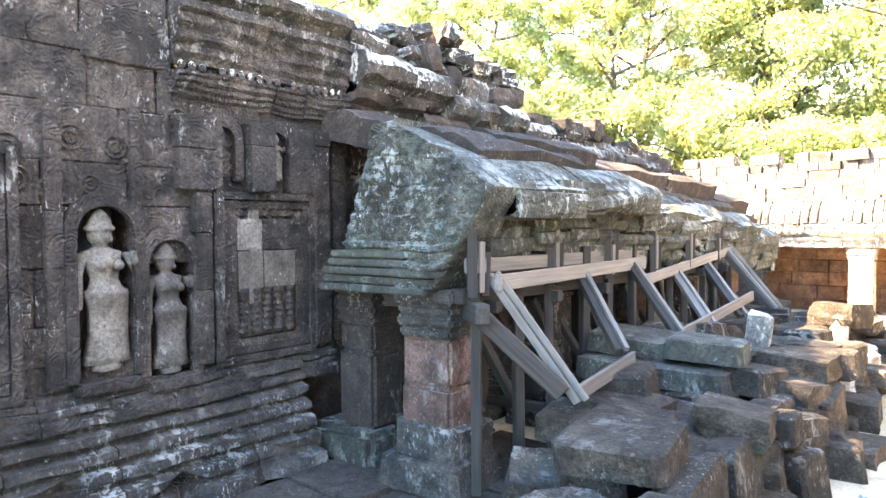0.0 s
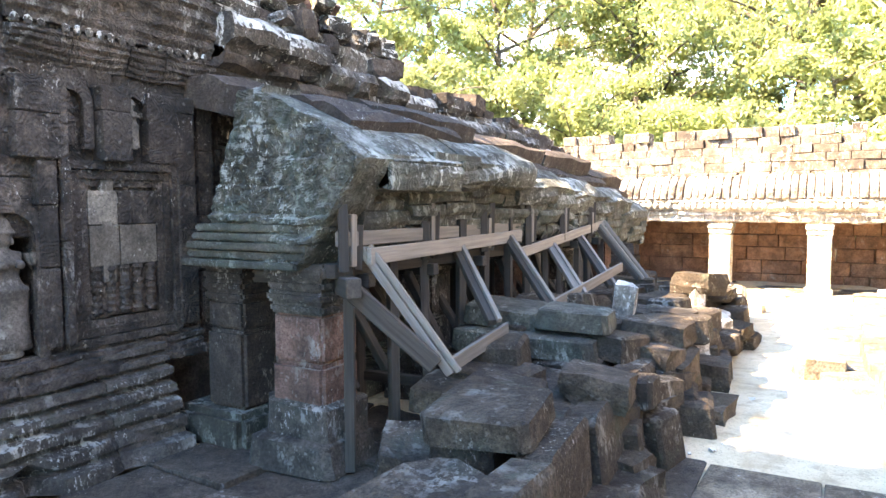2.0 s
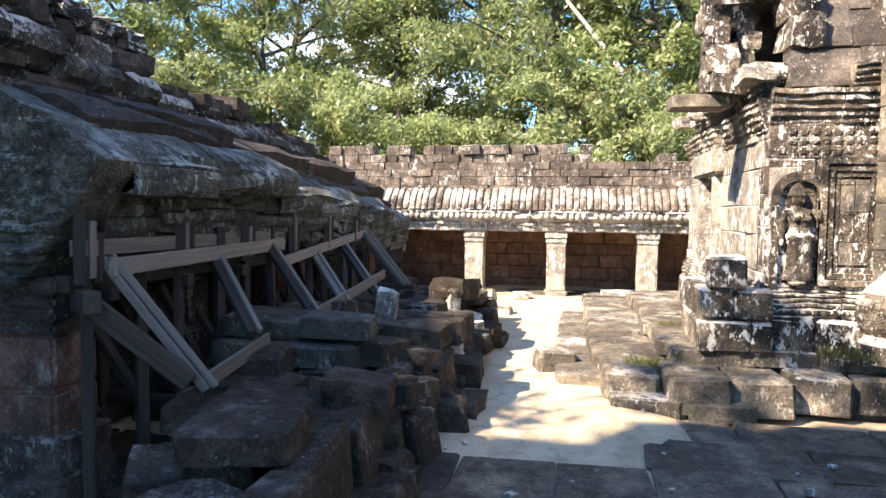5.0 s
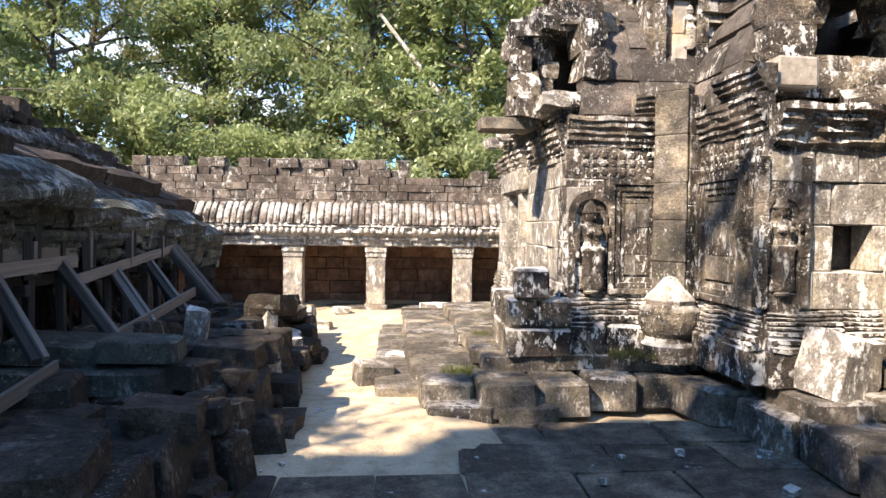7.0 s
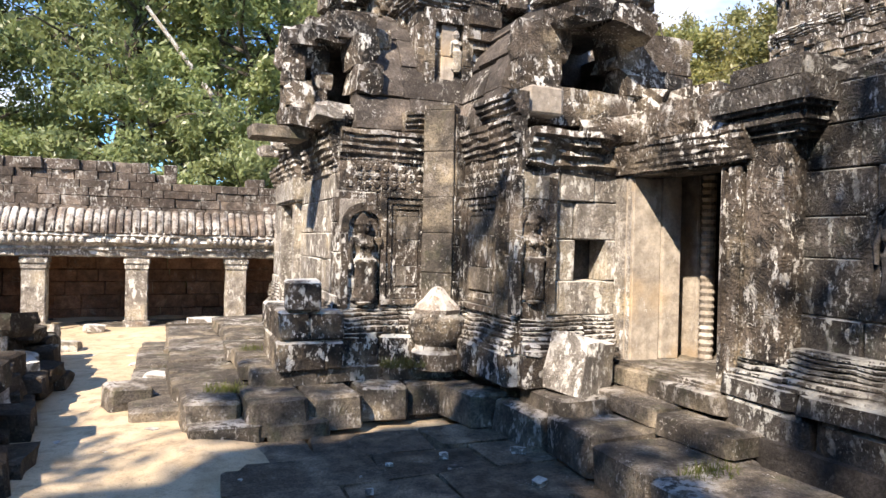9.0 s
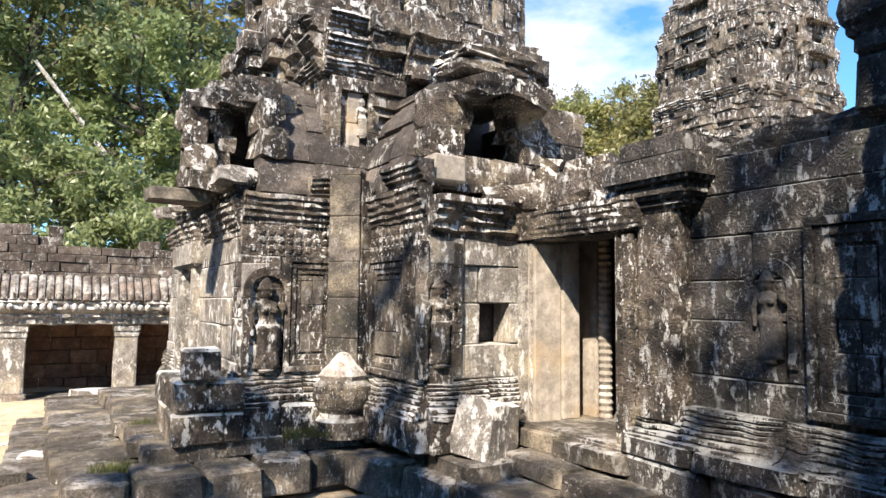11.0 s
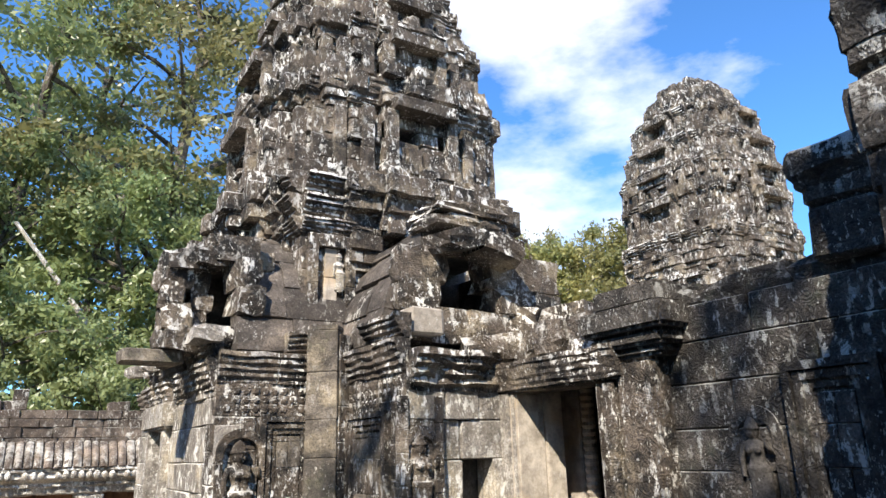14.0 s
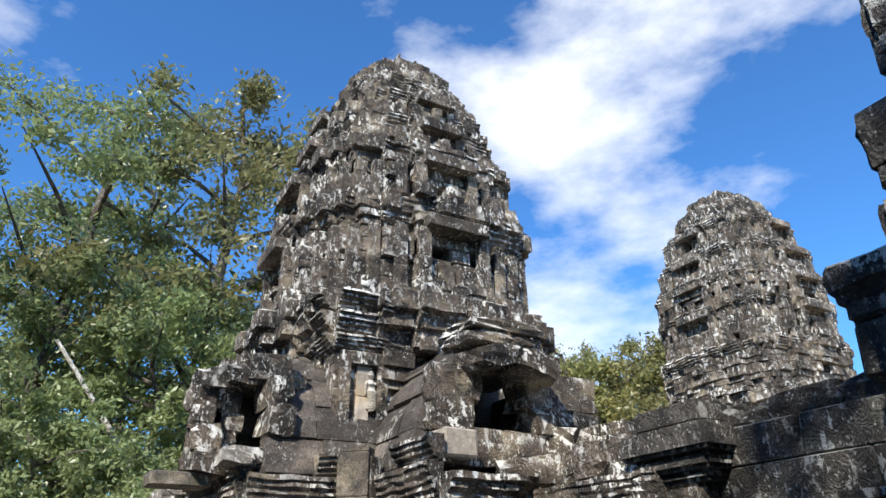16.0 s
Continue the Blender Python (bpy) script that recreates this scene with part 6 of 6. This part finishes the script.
# ---- trees ----
def leaf_cloud(name, centres, count, size, mat, parent, seed):
    """Many small folded leaves scattered round twig ends."""
    g = np.random.default_rng(seed)
    c = np.array(centres)
    pick = g.integers(0, len(c), count)
    p_ = c[pick, :3] + g.normal(0, 1, (count, 3)) * c[pick, 3:4] * np.array([0.5, 0.5, 0.36])
    a = g.normal(0, 1, (count, 3))
    a /= np.linalg.norm(a, axis=1)[:, None]
    b = np.cross(a, g.normal(0, 1, (count, 3)))
    b /= np.linalg.norm(b, axis=1)[:, None]
    s = size * g.uniform(0.6, 1.35, (count, 1))
    v = np.stack([p_ - a * s, p_ + b * s * 0.42, p_ + a * s, p_ - b * s * 0.42], 1).reshape(-1, 3)
    me = bpy.data.meshes.new(name)
    me.vertices.add(4 * count)
    me.vertices.foreach_set("co", v.ravel())
    me.loops.add(4 * count)
    me.loops.foreach_set("vertex_index", np.arange(4 * count, dtype=np.int32))
    me.polygons.add(count)
    me.polygons.foreach_set("loop_start", np.arange(count, dtype=np.int32) * 4)
    me.update(calc_edges=True)
    return obj(name, me, mat, parent, kind="stuff")


def limb(bm, pts, r0, r1, seg=7):
    rings = []
    for i, p_ in enumerate(pts):
        f = i / (len(pts) - 1)
        r = r0 + (r1 - r0) * f
        d = (pts[min(i + 1, len(pts) - 1)] - pts[max(i - 1, 0)]).normalized()
        q = d.to_track_quat("Z", "X")
        rings.append([bm.verts.new(p_ + q @ Vector((r * math.cos(2 * math.pi * k / seg), r * math.sin(2 * math.pi * k / seg), 0))) for k in range(seg)])
    for a, b in zip(rings, rings[1:]):
        for k in range(seg):
            bm.faces.new((a[k], a[(k + 1) % seg], b[(k + 1) % seg], b[k]))
    bm.faces.new(rings[-1])


def tree(height, spread, bare, leaves, size, mat, seed, label):
    """A tapered trunk with limbs, and a crown of small leaves at the twig ends, standing at the origin."""
    rng = random.Random(seed)
    t = thing("tree", (0, 0, 0), label, "tree", "forest trees")
    bm = bmesh.new()
    pts = [Vector((0, 0, -0.2))]
    lean = Vector((rng.uniform(-0.08, 0.08), rng.uniform(-0.08, 0.08), 1))
    for k in range(1, 9):
        pts.append(Vector((lean.x * height * k / 8 + rng.uniform(-0.2, 0.2), lean.y * height * k / 8 + rng.uniform(-0.2, 0.2), height * 0.92 * k / 8)))
    limb(bm, pts, height * 0.018, height * 0.004)
    centres = []
    n_l = 22
    for k in range(n_l):
        f = bare + (1 - bare) * (k + rng.random()) / n_l
        i = min(7, int(f * 8))
        p0 = pts[i].lerp(pts[i + 1], f * 8 - i)
        a = 2.4 * k + rng.uniform(-0.5, 0.5)
        reach = spread * (0.45 + 0.65 * math.sin(math.pi * min(1, (f - bare) / (1 - bare) * 0.8 + 0.2))) * rng.uniform(0.6, 1.15)
        d = Vector((math.cos(a), math.sin(a), rng.uniform(0.15, 0.7)))
        p1, p2 = p0 + d * reach * 0.5, p0 + d * reach + Vector((0, 0, -0.05 * reach))
        limb(bm, [p0, p1 + Vector((0, 0, 0.1)), p2], height * 0.006, 0.015, 5)
        for j in range(5):
            q = p0.lerp(p2, rng.uniform(0.35, 1.05)) + Vector((rng.uniform(-1, 1), rng.uniform(-1, 1), rng.uniform(-0.6, 0.8))) * reach * 0.28
            centres.append((q.x, q.y, q.z, rng.uniform(0.45, 1.0) * spread * 0.21))
    part("trunk", bm, BARK, t, "slender pale grey trunk with branching limbs")
    leaf_cloud("crown", centres, leaves, size, mat, t, seed)
    return t


TREES = [
    (tree(18.0, 4.2, 0.22, 17000, 0.11, LEAF, 201, "tall slender forest tree with glossy green leaves"), 18),
    (tree(16.0, 4.0, 0.15, 18000, 0.11, LEAFO, 202, "forest tree with olive and yellowing leaves"), 16),
    (tree(11.0, 3.6, 0.08, 24000, 0.10, LEAF, 203, "dense green forest tree behind the gallery"), 11),
    (tree(6.0, 2.8, 0.02, 18000, 0.085, LEAFY, 204, "young yellow-green tree behind the gallery wall"), 6),
    (tree(19.0, 3.4, 0.56, 24000, 0.11, LEAF, 206, "tall bare-stemmed forest tree with a high crown"), 19),
    (tree(17.0, 4.2, 0.42, 2500, 0.2, LEAF, 207, "thin-crowned tall tree with open foliage"), 17),
    (tree(10.5, 3.4, 0.1, 20000, 0.10, LEAFO, 208, "olive and bronze forest tree behind the hall"), 10),
]
PLACES = ((0, -0.6, 27.5, 1.18), (1, 4.9, 27.5, 1.38), (0, 2.4, 30.0, 0.85), (6, 16.6, 21.8, 1.0), (6, 18.8, 20.3, 0.94), (6, 21.0, 19.0, 0.95), (0, -2.2, 31.0, 0.9), (1, 8.6, 31.0, 0.95), (0, -5.5, 29.0, 0.85), (2, -0.5, 24.5, 1.0), (2, 3.6, 24.0, 0.95),
          (3, 0.6, 21.3, 0.95), (3, -6.0, 23.0, 1.0), (2, -9.5, 25.0, 1.1), (1, -11.5, 30.0, 0.9), (3, -3.4, 21.6, 0.75), (2, 7.0, 23.5, 1.0), (2, -5.0, 25.5, 1.0), (0, -14.5, 27.0, 0.85),
          (2, -14.0, 22.0, 1.0), (1, -17.5, 24.0, 0.9), (2, -18.0, 18.0, 0.95), (3, -10.0, 20.0, 1.0), (3, 3.4, 20.8, 0.8), (1, 17.0, 30.0, 0.85), (2, 21.0, 28.0, 1.1), (1, 24.0, 26.0, 0.8), (2, 14.0, 33.0, 1.15), (2, 11.0, 27.0, 1.0),
          (2, -13.5, 13.0, 0.9), (3, 9.5, 22.0, 0.9), (4, -7.5, 33.0, 1.0), (5, 2.6, 33.0, 1.2))
SHADE = ((5, -9.6, -3.2, 1.0, 194), (2, -7.2, -4.6, 0.8, 131), (5, -6.3, -6.55, 1.06, 172), (2, -8.8, 3.2, 0.84, 257), (2, -9.2, 6.6, 0.8, 359))
rng = random.Random(205)
used = set()
for k, x, y, s in PLACES:
    src = TREES[k][0]
    if k not in used:
        used.add(k)
        src.location, src.rotation_euler = (x, y, 0), (0, 0, rng.uniform(0, 6.3))
        src.scale = (s, s, s)
    else:
        c = copy_thing(src, pose(x, y, 0, 0, 0, rng.uniform(0, 360)))
        c.scale = (s, s, s)
# trees behind the west wall that shade the courtyard
for k, x, y, s, turn in SHADE:
    c = copy_thing(TREES[k][0], pose(x, y, 0, 0, 0, turn))
    c.scale = (s, s, s)
# fallen pale trunk leaning in the wood
t_ = thing("dead_tree", (3.4, 22.4, 0), "bare pale leaning dead trunk among the leaves", "tree")
bm = bmesh.new()
limb(bm, [Vector((4.0, 22.2, 2.4)), Vector((3.0, 22.4, 4.6)), Vector((1.6, 22.8, 6.6)), Vector((0.4, 23, 8.2))], 0.11, 0.05)
limb(bm, [Vector((4.0, 22.2, 2.4)), Vector((4.1, 22.3, 0.0))], 0.11, 0.13)
part("trunk", bm, PALE, t_)


# ---- tufts of grass ----
def tuft(c, r, count, seed):
    g = np.random.default_rng(seed)
    verts, faces = [], []
    for k in range(count):
        a, d = g.uniform(0, 6.28), r * math.sqrt(g.uniform())
        x, y = c[0] + d * math.cos(a), c[1] + d * math.sin(a) * 0.6
        h, lean, b = g.uniform(0.04, 0.13), g.uniform(-0.05, 0.05, 2), g.uniform(0, 6.28)
        w_ = 0.006
        verts += [(x - w_ * math.cos(b), y - w_ * math.sin(b), c[2]), (x + w_ * math.cos(b), y + w_ * math.sin(b), c[2]), (x + lean[0], y + lean[1], c[2] + h)]
        faces.append((3 * k, 3 * k + 1, 3 * k + 2))
    return raw("grass_tuft", verts, faces, GRASS, None, "small tuft of green grass growing between stones", "grass", "stuff")


for k, (c, r, n_) in enumerate((((3.35, 8.95, 0.49), 0.3, 420), ((1.5, 9.1, 0.29), 0.2, 200), ((2.0, 10.4, 0.46), 0.25, 200), ((4.3, 5.6, 0.29), 0.25, 200))):
    tuft(c, r, n_, 400 + k)


# ---- scattered chips of stone on the sand ----
rng = random.Random(501)
blocks = []
for k in range(130):
    y = rng.uniform(5.5, 16.3)
    x = rng.uniform(-0.5, 1.4) if y > 8 else rng.uniform(-0.5, 4.0)
    if y > 13.5:
        x = rng.uniform(-3.0, 2.2)
    r_ = 0.012 + 0.055 * rng.random() ** 5
    blocks.append(((x, y, r_ * 0.2), (r_ * rng.uniform(1.2, 2.4), r_ * rng.uniform(1.2, 2.2), r_), (rng.uniform(-15, 15), rng.uniform(-15, 15), rng.uniform(0, 180))))
chips = thing("stone_chips", (0.5, 10, 0), "small chips of broken stone scattered on the sand", "rubble")
lay("stone_chip", blocks, PALE, chips, limit=130, shapes=BOULDER)
for k, (x, y, s_) in enumerate(((-0.9, 13.2, 0.4), (-0.4, 13.9, 0.3), (-1.5, 14.4, 0.45), (-0.2, 15.9, 0.3), (1.25, 15.8, 0.34), (1.75, 15.6, 0.5), (1.2, 12.8, 0.35), (0.95, 10.9, 0.3))):
    loose("fallen_block", (x, y, s_ * 0.27), (s_ * 1.2, s_, s_ * 0.6), (rng.uniform(-5, 5), rng.uniform(-5, 5), rng.uniform(0, 180)), PALE if k % 2 else TERR, "sunlit broken stone block lying on the sand", k=k % 6)
